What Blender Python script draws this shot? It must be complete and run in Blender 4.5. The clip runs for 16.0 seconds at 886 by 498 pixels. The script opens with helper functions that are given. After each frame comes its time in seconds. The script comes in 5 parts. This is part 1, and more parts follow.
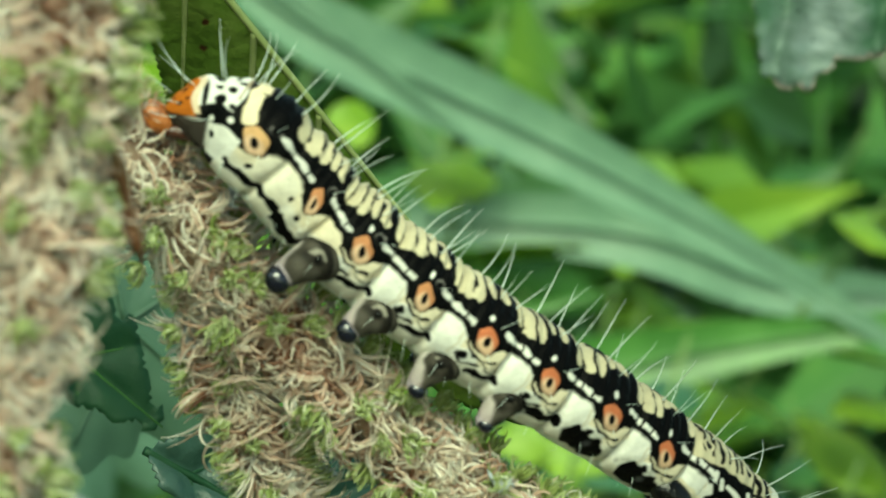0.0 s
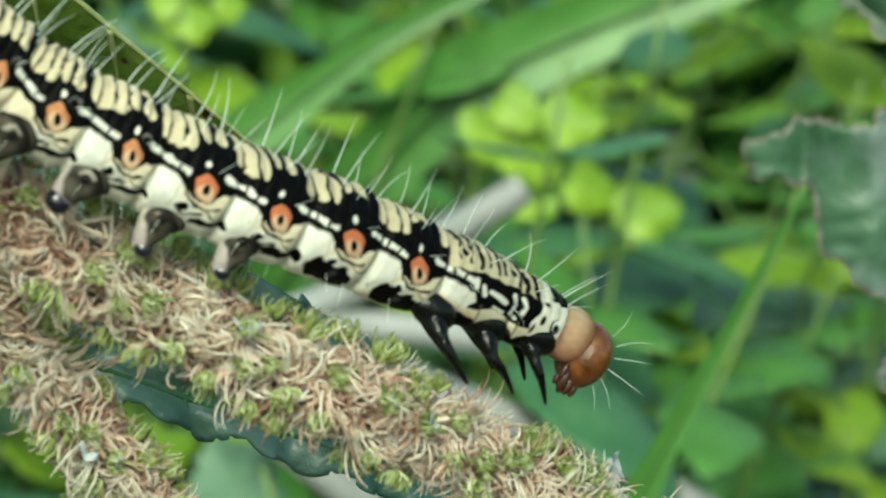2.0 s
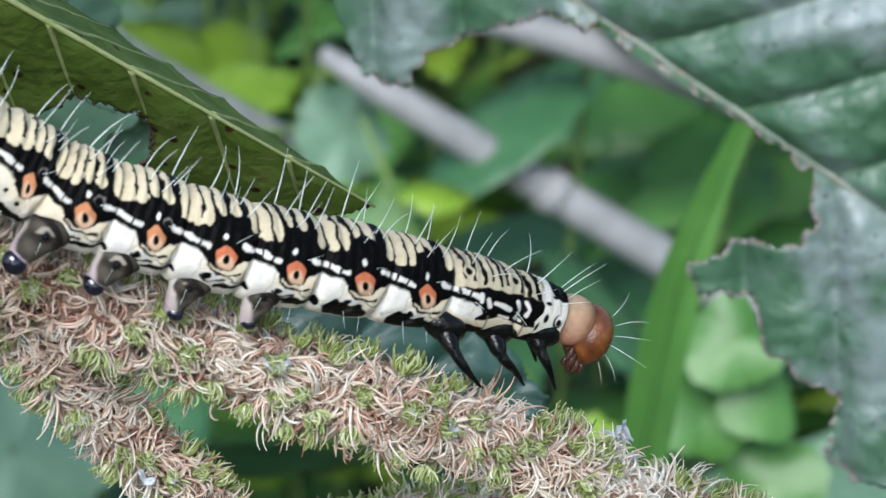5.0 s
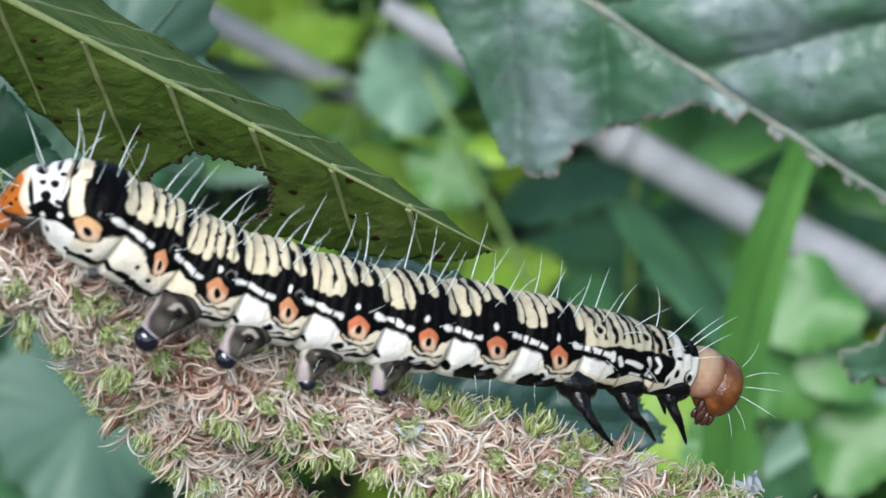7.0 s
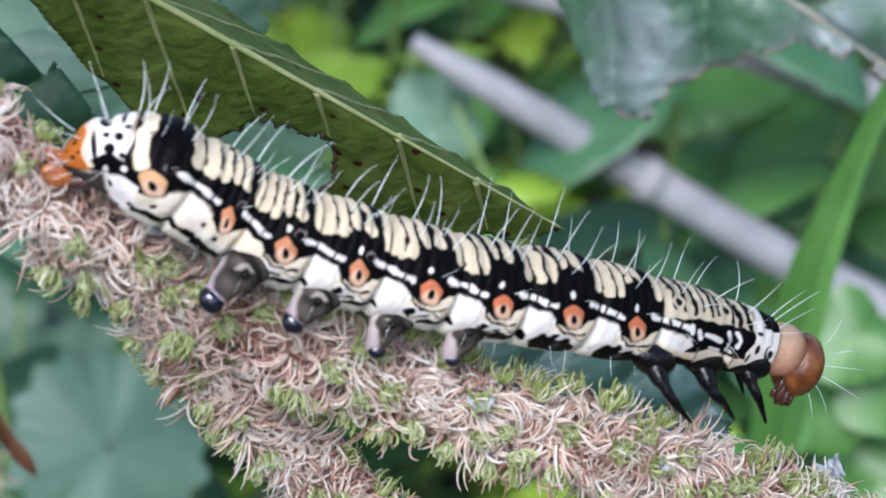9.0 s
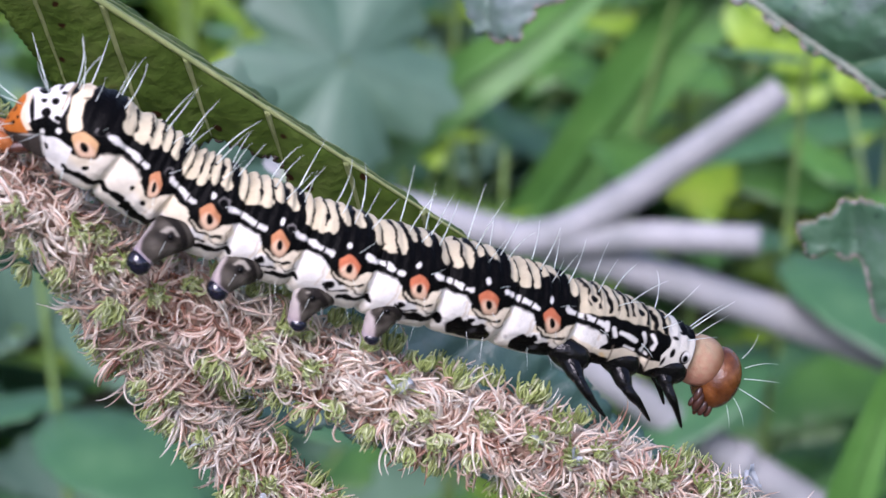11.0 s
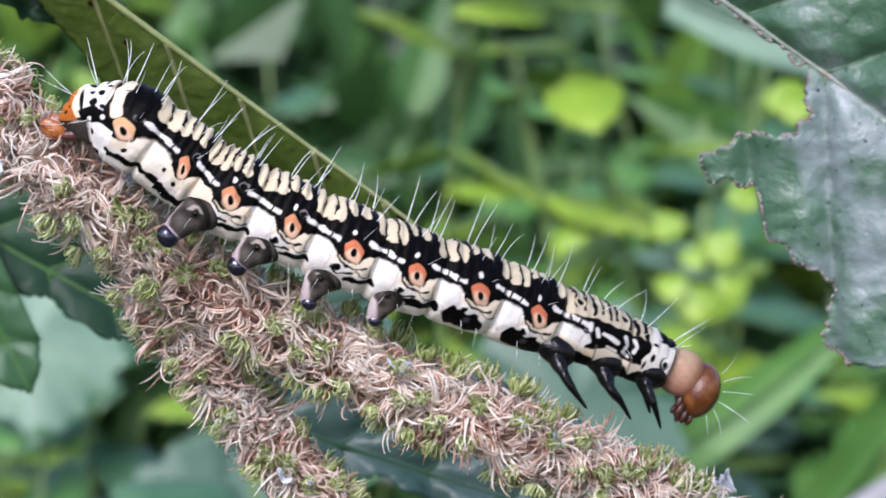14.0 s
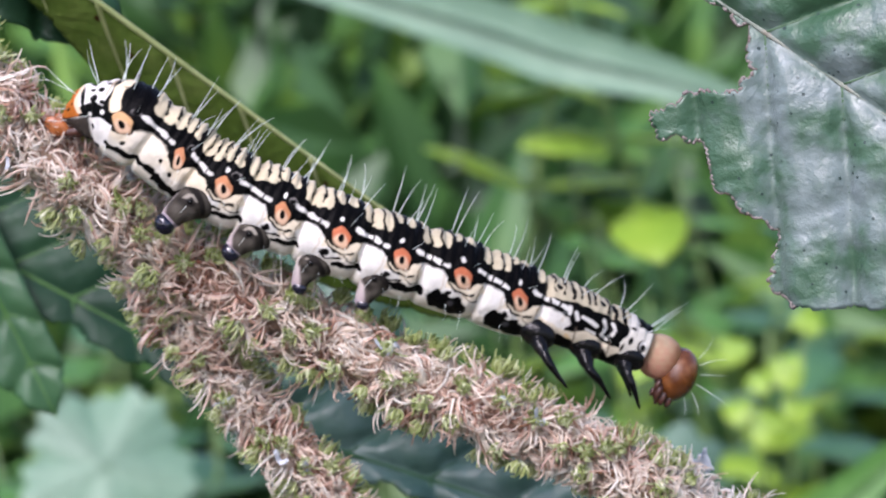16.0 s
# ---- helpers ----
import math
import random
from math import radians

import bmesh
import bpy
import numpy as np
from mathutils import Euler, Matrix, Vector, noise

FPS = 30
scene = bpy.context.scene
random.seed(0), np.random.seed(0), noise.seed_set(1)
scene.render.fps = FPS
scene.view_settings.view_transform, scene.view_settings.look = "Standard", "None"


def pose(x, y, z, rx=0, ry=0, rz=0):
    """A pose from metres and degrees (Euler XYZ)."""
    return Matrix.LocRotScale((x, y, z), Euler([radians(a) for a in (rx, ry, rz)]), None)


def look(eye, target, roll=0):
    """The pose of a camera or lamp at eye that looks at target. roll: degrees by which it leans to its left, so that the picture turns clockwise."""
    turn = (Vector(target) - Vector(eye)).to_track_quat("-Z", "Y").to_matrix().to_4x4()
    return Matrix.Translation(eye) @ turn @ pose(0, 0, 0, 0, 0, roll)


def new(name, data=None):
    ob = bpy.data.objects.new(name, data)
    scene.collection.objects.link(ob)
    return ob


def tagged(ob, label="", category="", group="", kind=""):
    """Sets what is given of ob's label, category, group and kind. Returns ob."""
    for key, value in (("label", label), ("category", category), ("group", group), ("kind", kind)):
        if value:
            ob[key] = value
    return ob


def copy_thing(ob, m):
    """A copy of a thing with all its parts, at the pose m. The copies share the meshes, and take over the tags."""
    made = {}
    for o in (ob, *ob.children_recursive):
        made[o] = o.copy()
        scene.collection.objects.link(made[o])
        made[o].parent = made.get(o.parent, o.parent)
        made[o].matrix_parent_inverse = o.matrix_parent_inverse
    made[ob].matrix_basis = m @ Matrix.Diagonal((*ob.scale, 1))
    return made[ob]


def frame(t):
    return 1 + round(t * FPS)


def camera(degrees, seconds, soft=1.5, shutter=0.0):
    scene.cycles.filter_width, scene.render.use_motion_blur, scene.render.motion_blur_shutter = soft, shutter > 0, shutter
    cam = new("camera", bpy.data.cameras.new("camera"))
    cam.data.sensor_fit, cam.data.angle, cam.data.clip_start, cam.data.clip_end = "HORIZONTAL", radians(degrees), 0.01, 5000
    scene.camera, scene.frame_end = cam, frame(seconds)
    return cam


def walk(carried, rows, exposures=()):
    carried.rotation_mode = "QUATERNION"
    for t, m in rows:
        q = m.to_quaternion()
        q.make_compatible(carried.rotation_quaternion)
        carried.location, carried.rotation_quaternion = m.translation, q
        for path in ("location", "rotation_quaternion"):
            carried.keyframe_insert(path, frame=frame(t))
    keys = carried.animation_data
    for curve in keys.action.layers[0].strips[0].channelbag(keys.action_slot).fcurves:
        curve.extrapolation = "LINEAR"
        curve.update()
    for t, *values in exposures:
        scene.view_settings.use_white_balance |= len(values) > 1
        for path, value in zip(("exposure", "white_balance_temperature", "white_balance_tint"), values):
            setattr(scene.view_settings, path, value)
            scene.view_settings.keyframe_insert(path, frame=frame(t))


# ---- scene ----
cam = camera(15.5, 16.0)
PATH = [
    (0, (-0.03862, -0.2208, 0.64558), (-0.00239, 0.01265, 0.60327), 13.549),
    (0.5, (-0.03447, -0.21942, 0.64736), (0.00238, 0.01326, 0.60149), 11.63),
    (1, (-0.03064, -0.21663, 0.65106), (0.00752, 0.01447, 0.59876), 9.025),
    (1.5, (-0.02499, -0.21276, 0.65375), (0.01278, 0.01671, 0.59444), 7.197),
    (2, (-0.01556, -0.21132, 0.66036), (0.01911, 0.01596, 0.59151), 5.351),
    (2.5, (-0.01316, -0.21196, 0.66634), (0.01985, 0.01287, 0.58913), 3.872),
    (3, (-0.01247, -0.21238, 0.67168), (0.01863, 0.01041, 0.58802), 2.6),
    (3.5, (-0.01218, -0.21387, 0.68211), (0.01689, 0.00669, 0.59207), 1.233),
    (3.7, (-0.01362, -0.21556, 0.68646), (0.01535, 0.004, 0.59398), 0.99),
    (5.8, (-0.00698, -0.21903, 0.71319), (0.01565, -0.00666, 0.6037), -1.011),
    (6, (-0.00773, -0.2172, 0.71415), (0.01465, -0.00516, 0.60398), -1.197),
    (6.5, (-0.0117, -0.21392, 0.71473), (0.01056, -0.0021, 0.60412), -1.336),
    (7, (-0.01489, -0.21049, 0.71642), (0.00677, 0.00109, 0.60521), -1.599),
    (7.5, (-0.01815, -0.20499, 0.71486), (0.00336, 0.00665, 0.60374), -1.766),
    (8, (-0.02284, -0.20005, 0.71116), (-0.00106, 0.01167, 0.60025), -1.766),
    (8.5, (-0.02362, -0.20066, 0.70739), (-0.00169, 0.01183, 0.59799), -1.404),
    (9, (-0.0194, -0.2052, 0.70548), (0.002, 0.00873, 0.5988), -1.154),
    (9.2, (-0.01696, -0.20711, 0.7046), (0.00419, 0.00746, 0.59919), -1.182),
    (11.3, (0.0004, -0.236, 0.67938), (0.0084, -0.00847, 0.60344), -0.647),
    (11.5, (0.00351, -0.23997, 0.67771), (0.00971, -0.01166, 0.60398), -0.614),
    (12, (0.00683, -0.24688, 0.67074), (0.00976, -0.01668, 0.60292), -0.399),
    (12.5, (0.01119, -0.25338, 0.6649), (0.01119, -0.02155, 0.60278), -0.0),
    (13, (0.01513, -0.25796, 0.65836), (0.01076, -0.02472, 0.60197), -0.031),
    (13.5, (0.01883, -0.26479, 0.65382), (0.00937, -0.03034, 0.60337), -0.208),
    (14, (0.02244, -0.27068, 0.65294), (0.00967, -0.03546, 0.60701), -0.22),
    (14.5, (0.02642, -0.27732, 0.64931), (0.01137, -0.04146, 0.60756), -0.413),
    (15, (0.02953, -0.28308, 0.64475), (0.01258, -0.04655, 0.6078), -0.693),
    (15.5, (0.03071, -0.28581, 0.64145), (0.01226, -0.04902, 0.60693), -0.976),
    (16, (0.03349, -0.28717, 0.63814), (0.0135, -0.05023, 0.60557), -1.211),
]
EXPOSURES = [(0.0, 0.55, 7700, -30), (1.5, 0.6, 7500, -28), (2.0, 0.62, 7100, -17), (3.0, 0.65, 5950, 9), (3.5, 0.66, 5800, 11), (6.0, 0.65, 6050, 9), (7.0, 0.66, 5950, 10), (9.0, 0.73, 5750, 19), (11.5, 0.74, 5900, 31), (12.5, 0.76, 5950, 30), (14.5, 0.79, 5980, 25), (16.0, 0.78, 6050, 27)]
walk(cam, [(t, look(eye, target, roll)) for t, eye, target, roll in PATH], EXPOSURES)
cam.data.dof.use_dof = True
cam.data.dof.focus_distance = 0.265
cam.data.dof.aperture_fstop = 73.0

# ---- sky and sun: bright, overcast, under open sky ----
world = bpy.data.worlds.new("world")
scene.world = world
world.use_nodes = True
wn = world.node_tree
sky = wn.nodes.new("ShaderNodeTexSky")
sky.sky_type, sky.sun_disc = "NISHITA", False
sky.sun_elevation, sky.sun_rotation = radians(45), radians(196)
sky.air_density, sky.dust_density = 1.0, 2.0
wn.links.new(sky.outputs["Color"], wn.nodes["Background"].inputs["Color"])
wn.nodes["Background"].inputs["Strength"].default_value = 0.15
sun = new("sun", bpy.data.lights.new("sun", "SUN"))
sun.data.energy, sun.data.angle, sun.data.color = 3.2, radians(34), (1.0, 0.97, 0.92)
sun.matrix_world = look((-0.36, -1.3, 1.35), (0, 0, 0))

MM = 0.001
rng = np.random.default_rng(7)


# ---- materials ----
def nodes_of(name):
    m = bpy.data.materials.new(name)
    m.use_nodes = True
    return m, m.node_tree.nodes, m.node_tree.links, m.node_tree.nodes["Principled BSDF"]


def ramp_of(n, stops):
    r = n.new("ShaderNodeValToRGB")
    while len(r.color_ramp.elements) < len(stops):
        r.color_ramp.elements.new(0.5)
    for e, (p, c) in zip(r.color_ramp.elements, stops):
        e.position, e.color = p, (*c, 1)
    return r


def noise_of(n, l, scale, detail=4, rough=0.6, coord="Object"):
    tc = n.new("ShaderNodeTexCoord")
    t = n.new("ShaderNodeTexNoise")
    t.inputs["Scale"].default_value, t.inputs["Detail"].default_value, t.inputs["Roughness"].default_value = scale, detail, rough
    l.new(tc.outputs[coord], t.inputs["Vector"])
    return t


def bump_of(n, l, b, height, distance, strength=1.0, under=None):
    k = n.new("ShaderNodeBump")
    k.inputs["Strength"].default_value, k.inputs["Distance"].default_value = strength, distance
    l.new(height, k.inputs["Height"])
    if under:
        l.new(under, k.inputs["Normal"])
    l.new(k.outputs["Normal"], b.inputs["Normal"])
    return k.outputs["Normal"]


def speckled(name, stops, scale, rough=0.5, bump=0.0, fine=None, translucent=0.0, gloss_var=0.0, metal=0.0, spec=0.5, island=False, spots=None):
    """Noise-coloured surface; fine: second scale; spots: (scale, colour) of small marks."""
    m, n, l, b = nodes_of(name)
    t = noise_of(n, l, scale)
    r = ramp_of(n, stops)
    fac = t.outputs["Fac"]
    if island:
        g = n.new("ShaderNodeNewGeometry")
        mix = n.new("ShaderNodeMath")
        mix.operation = "MULTIPLY_ADD"
        l.new(g.outputs["Random Per Island"], mix.inputs[0])
        mix.inputs[1].default_value = 0.6
        half = n.new("ShaderNodeMath")
        half.operation = "MULTIPLY_ADD"
        l.new(fac, half.inputs[0])
        half.inputs[1].default_value, half.inputs[2].default_value = 1.5, -0.56
        l.new(half.outputs[0], mix.inputs[2])
        fac = mix.outputs[0]
    l.new(fac, r.inputs["Fac"])
    col = r.outputs["Color"]
    f = noise_of(n, l, fine or scale * 7, 3)
    if spots:
        v = n.new("ShaderNodeTexVoronoi")
        v.inputs["Scale"].default_value = spots[0]
        tc = n.new("ShaderNodeTexCoord")
        l.new(tc.outputs["Object"], v.inputs["Vector"])
        add = n.new("ShaderNodeMath")
        add.operation = "MULTIPLY_ADD"
        l.new(f.outputs["Fac"], add.inputs[0])
        add.inputs[1].default_value = 0.22
        l.new(v.outputs["Distance"], add.inputs[2])
        sr = ramp_of(n, [(0.0, (1, 1, 1)), (spots[2], (1, 1, 1)), (spots[2] + 0.05, (0, 0, 0))])
        l.new(add.outputs[0], sr.inputs["Fac"])
        mx = n.new("ShaderNodeMix")
        mx.data_type = "RGBA"
        l.new(sr.outputs["Color"], mx.inputs["Factor"])
        l.new(col, mx.inputs["A"])
        mx.inputs["B"].default_value = (*spots[1], 1)
        col = mx.outputs["Result"]
    l.new(col, b.inputs["Base Color"])
    b.inputs["Roughness"].default_value, b.inputs["Metallic"].default_value = rough, metal
    b.inputs["Specular IOR Level"].default_value = spec
    if gloss_var:
        gm = n.new("ShaderNodeMapRange")
        gm.inputs["To Min"].default_value, gm.inputs["To Max"].default_value = rough - gloss_var, rough + gloss_var
        gm.inputs["From Min"].default_value, gm.inputs["From Max"].default_value = 0.3, 0.7
        l.new(f.outputs["Fac"], gm.inputs["Value"])
        l.new(gm.outputs["Result"], b.inputs["Roughness"])
    if bump:
        bump_of(n, l, b, f.outputs["Fac"], bump)
    if translucent:
        tr = n.new("ShaderNodeBsdfTranslucent")
        mix = n.new("ShaderNodeMixShader")
        mix.inputs["Fac"].default_value = translucent
        l.new(col, tr.inputs["Color"])
        l.new(b.outputs[0], mix.inputs[1])
        l.new(tr.outputs[0], mix.inputs[2])
        l.new(mix.outputs[0], n["Material Output"].inputs["Surface"])
    return m


def pigmented(name, rough, bump, coat=0.0, subsurface=0.0):
    """Skin whose markings lie in the colour attribute "pigment"."""
    m, n, l, b = nodes_of(name)
    a = n.new("ShaderNodeAttribute")
    a.attribute_name = "pigment"
    t = noise_of(n, l, 900, 3)
    hue = n.new("ShaderNodeMapRange")
    hue.inputs["To Min"].default_value, hue.inputs["To Max"].default_value = 0.7, 1.14
    l.new(t.outputs["Fac"], hue.inputs["Value"])
    mul = n.new("ShaderNodeMix")
    mul.data_type, mul.blend_type = "RGBA", "MULTIPLY"
    mul.inputs["Factor"].default_value = 1.0
    l.new(a.outputs["Color"], mul.inputs["A"])
    l.new(hue.outputs["Result"], mul.inputs["B"])
    l.new(mul.outputs["Result"], b.inputs["Base Color"])
    b.inputs["Roughness"].default_value, b.inputs["Specular IOR Level"].default_value = rough, 0.035
    b.inputs["Coat Weight"].default_value, b.inputs["Coat Roughness"].default_value = coat, 0.2
    if subsurface:
        b.inputs["Subsurface Weight"].default_value = subsurface
        b.inputs["Subsurface Radius"].default_value = (0.0006, 0.0004, 0.0003)
        b.inputs["Subsurface Scale"].default_value = 1.0
    f = noise_of(n, l, 1500, 4)
    bump_of(n, l, b, f.outputs["Fac"], bump)
    return m


skin = pigmented("caterpillar_skin", 0.42, 0.00016)
horn = speckled("black_horn", [(0.3, (0.002, 0.002, 0.002)), (0.7, (0.006, 0.006, 0.006))], 700, 0.13, 0.00012, fine=1500, spec=0.22)
pad_black = speckled("blue_black_pad", [(0.3, (0.004, 0.004, 0.008)), (0.7, (0.01, 0.01, 0.019))], 700, 0.08, 0.00008, fine=1200, spec=0.7)
head_shell = speckled("brown_head_shell", [(0.3, (0.065, 0.018, 0.005)), (0.5, (0.13, 0.042, 0.009)), (0.7, (0.23, 0.088, 0.026))], 500, 0.24, 0.00008, spec=0.5)
tail_orange = speckled("orange_brown_plate", [(0.36, (0.02, 0.009, 0.006)), (0.44, (0.24, 0.07, 0.015)), (0.7, (0.4, 0.135, 0.035))], 1300, 0.3, 0.00003)
mouth_skin = speckled("dark_mouthparts", [(0.3, (0.01, 0.006, 0.006)), (0.7, (0.07, 0.025, 0.015))], 900, 0.25, 0.00004)
bristle_white = speckled("white_bristle", [(0.3, (0.62, 0.72, 0.66)), (0.7, (0.8, 0.86, 0.82))], 800, 0.35, translucent=0.25)
stigma_pink = speckled("pinkish_stigmas", [(0.03, (0.36, 0.17, 0.11)), (0.15, (0.62, 0.39, 0.29)), (0.34, (0.84, 0.68, 0.57)), (0.56, (0.91, 0.83, 0.73)), (0.9, (0.95, 0.93, 0.87))], 160, 0.25, island=True, translucent=0.5, spec=0.7)
tuft_green = speckled("green_floret", [(0.1, (0.24, 0.31, 0.08)), (0.4, (0.46, 0.54, 0.2)), (0.7, (0.66, 0.72, 0.42)), (0.95, (0.87, 0.88, 0.72))], 300, 0.35, island=True, translucent=0.45)
spike_core = speckled("brownish_stem", [(0.3, (0.3, 0.17, 0.12)), (0.5, (0.46, 0.31, 0.24)), (0.72, (0.5, 0.42, 0.28))], 500, 0.6, 0.0003)
scale_white = speckled("papery_white_scale", [(0.3, (0.42, 0.46, 0.5)), (0.7, (0.62, 0.66, 0.7))], 900, 0.4, 0.0001, translucent=0.25)
bud_brown = speckled("red_brown_bud", [(0.25, (0.06, 0.018, 0.014)), (0.5, (0.14, 0.06, 0.025)), (0.75, (0.26, 0.22, 0.06))], 260, 0.4, 0.00005)
# the paler grey-blue stops paint patches of sky sheen and waxy bloom
leaf_blue = speckled("blue_green_leaf_sheen", [(0.3, (0.024, 0.072, 0.032)), (0.46, (0.046, 0.1, 0.06)), (0.56, (0.11, 0.152, 0.14)), (0.72, (0.2, 0.25, 0.255))], 120, 0.44, 0.0002, fine=1100, gloss_var=0.16, spec=0.5, translucent=0.05, spots=(900, (0.012, 0.03, 0.026), 0.2))
leaf_furrow = speckled("green_leaf_furrow", [(0.3, (0.03, 0.08, 0.03)), (0.7, (0.07, 0.13, 0.07))], 350, 0.5, 0.0001)
leaf_blue_vein = speckled("pale_leaf_rib", [(0.3, (0.1, 0.13, 0.1)), (0.52, (0.17, 0.2, 0.16)), (0.75, (0.2, 0.12, 0.085))], 500, 0.55, 0.0002)
bite_brown = speckled("dried_bite_margin", [(0.3, (0.09, 0.065, 0.055)), (0.55, (0.18, 0.155, 0.14)), (0.75, (0.32, 0.3, 0.28))], 700, 0.7, 0.0001)
bite_black = speckled("blackened_bite_margin", [(0.3, (0.012, 0.008, 0.006)), (0.7, (0.06, 0.035, 0.02))], 900, 0.7, 0.0001)
leaf_olive = speckled("olive_leaf_underside", [(0.25, (0.055, 0.1, 0.014)), (0.48, (0.1, 0.165, 0.028)), (0.68, (0.155, 0.22, 0.05)), (0.82, (0.17, 0.13, 0.045))], 170, 0.5, 0.0003, fine=700, translucent=0.45, spec=0.15, spots=(330, (0.045, 0.02, 0.008), 0.22))
leaf_olive_vein = speckled("olive_leaf_vein", [(0.3, (0.24, 0.3, 0.1)), (0.7, (0.38, 0.43, 0.19))], 300, 0.5, 0.0001, translucent=0.4)
leaf_dark = speckled("dark_green_leaf", [(0.25, (0.009, 0.038, 0.018)), (0.5, (0.017, 0.062, 0.028)), (0.75, (0.034, 0.095, 0.04))], 70, 0.5, 0.0002, gloss_var=0.1, spec=0.3, translucent=0.12)
leaf_slate = speckled("bluish_dark_leaf", [(0.25, (0.02, 0.058, 0.038)), (0.5, (0.04, 0.09, 0.07)), (0.75, (0.085, 0.135, 0.125))], 120, 0.42, 0.0002, gloss_var=0.1, spec=0.5, translucent=0.08)
leaf_deep = speckled("deep_green_leaf", [(0.25, (0.026, 0.088, 0.036)), (0.5, (0.045, 0.13, 0.052)), (0.75, (0.085, 0.19, 0.08))], 45, 0.45, 0.0002, translucent=0.2)
leaf_mid = speckled("mid_green_leaf", [(0.25, (0.045, 0.135, 0.026)), (0.5, (0.07, 0.19, 0.036)), (0.75, (0.11, 0.255, 0.06))], 45, 0.42, 0.0002, translucent=0.25)
leaf_pale = speckled("pale_grey_green_leaf", [(0.25, (0.09, 0.17, 0.11)), (0.5, (0.125, 0.23, 0.145)), (0.75, (0.17, 0.28, 0.185))], 40, 0.5, 0.0002, translucent=0.2)
leaf_teal = speckled("dull_teal_leaf", [(0.25, (0.05, 0.105, 0.07)), (0.5, (0.07, 0.14, 0.09)), (0.75, (0.1, 0.18, 0.12))], 40, 0.5, 0.0002, translucent=0.2)
leaf_lime = speckled("yellow_green_leaf", [(0.25, (0.12, 0.24, 0.015)), (0.5, (0.2, 0.34, 0.025)), (0.75, (0.3, 0.42, 0.05))], 40, 0.5, 0.0002, translucent=0.3)
stalk_pale = speckled("pale_dry_stalk", [(0.25, (0.14, 0.15, 0.145)), (0.5, (0.21, 0.215, 0.215)), (0.75, (0.29, 0.29, 0.295))], 60, 0.6, 0.0003)
stem_green = speckled("green_stem", [(0.3, (0.07, 0.13, 0.03)), (0.7, (0.14, 0.22, 0.06))], 60, 0.55, 0.0002)
soil = speckled("leaf_litter_soil", [(0.25, (0.015, 0.018, 0.008)), (0.5, (0.03, 0.03, 0.015)), (0.75, (0.05, 0.06, 0.02))], 18, 0.9, 0.004)


# ---- mesh tools (lengths in millimetres, world axes) ----
def mesh_of(name, verts, faces, material, smooth=True, colours=None):
    me = bpy.data.meshes.new(name)
    me.from_pydata(np.asarray(verts).tolist(), [], faces if isinstance(faces, list) else faces.tolist())
    if smooth:
        me.polygons.foreach_set("use_smooth", np.ones(len(me.polygons), bool))
    if colours is not None:
        at = me.color_attributes.new("pigment", "FLOAT_COLOR", "POINT")
        at.data.foreach_set("color", np.c_[colours, np.ones(len(colours))].astype(np.float32).ravel())
    me.materials.append(material)
    me.update()
    return me


def thing(name, base, label, category, group="", kind=""):
    ob = new(name)
    ob.empty_display_size = 0.004
    ob.location = Vector(base) * MM
    return tagged(ob, label, category, group, kind)


def top_of(ob):
    p = Vector((0, 0, 0))
    while ob is not None:
        p, ob = p + ob.location, ob.parent
    return np.array(p) / MM


def part(name, data, material, parent, label="", smooth=True, colours=None, base=None, kind=""):
    """One mesh under a thing or a part; data: (verts in mm in the world, faces)."""
    verts, faces = data
    root = top_of(parent)
    here = np.array(root if base is None else base, float)
    ob = new(name, mesh_of(name, (np.asarray(verts) - here) * MM, faces, material, smooth, colours))
    ob.parent = parent
    ob.location = Vector((here - root) * MM)
    return tagged(ob, label, kind=kind)


def grid_faces(nu, nv, wrap=False, start=0):
    i, j = np.meshgrid(np.arange(nu - 1), np.arange(nv if wrap else nv - 1), indexing="ij")
    k = (j + 1) % nv
    return np.stack([i * nv + j, i * nv + k, (i + 1) * nv + k, (i + 1) * nv + j], -1).reshape(-1, 4) + start


def smooth_path(points, n):
    """Catmull-Rom through the points."""
    p = np.asarray(points, float)
    p = np.vstack([2 * p[0] - p[1], p, 2 * p[-1] - p[-2]])
    s = np.linspace(0, len(p) - 3 - 1e-9, n)
    i = s.astype(int)
    f = (s - i)[:, None]
    a, b, c, d = p[i], p[i + 1], p[i + 2], p[i + 3]
    return 0.5 * (2 * b + (c - a) * f + (2 * a - 5 * b + 4 * c - d) * f**2 + (3 * b - a - 3 * c + d) * f**3)


def frames_of(path, up=(0, 0, 1)):
    t = np.gradient(path, axis=0)
    t /= np.linalg.norm(t, axis=1)[:, None]
    u = np.array(up) - (t @ np.array(up))[:, None] * t
    u /= np.linalg.norm(u, axis=1)[:, None]
    return t, u, np.cross(t, u)


def tube(path, radii, sides=10, up=(0, 0, 1), caps=True, flat=1.0):
    path = np.asarray(path, float)
    r = np.broadcast_to(radii, len(path))
    t, u, w = frames_of(path, up)
    a = np.linspace(0, 2 * np.pi, sides, endpoint=False)
    v = path[:, None] + r[:, None, None] * (np.cos(a)[None, :, None] * u[:, None] * flat + np.sin(a)[None, :, None] * w[:, None])
    f = grid_faces(len(path), sides, True).tolist()
    if caps:
        f += [list(range(sides))[::-1], [(len(path) - 1) * sides + k for k in range(sides)]]
    return v.reshape(-1, 3), f


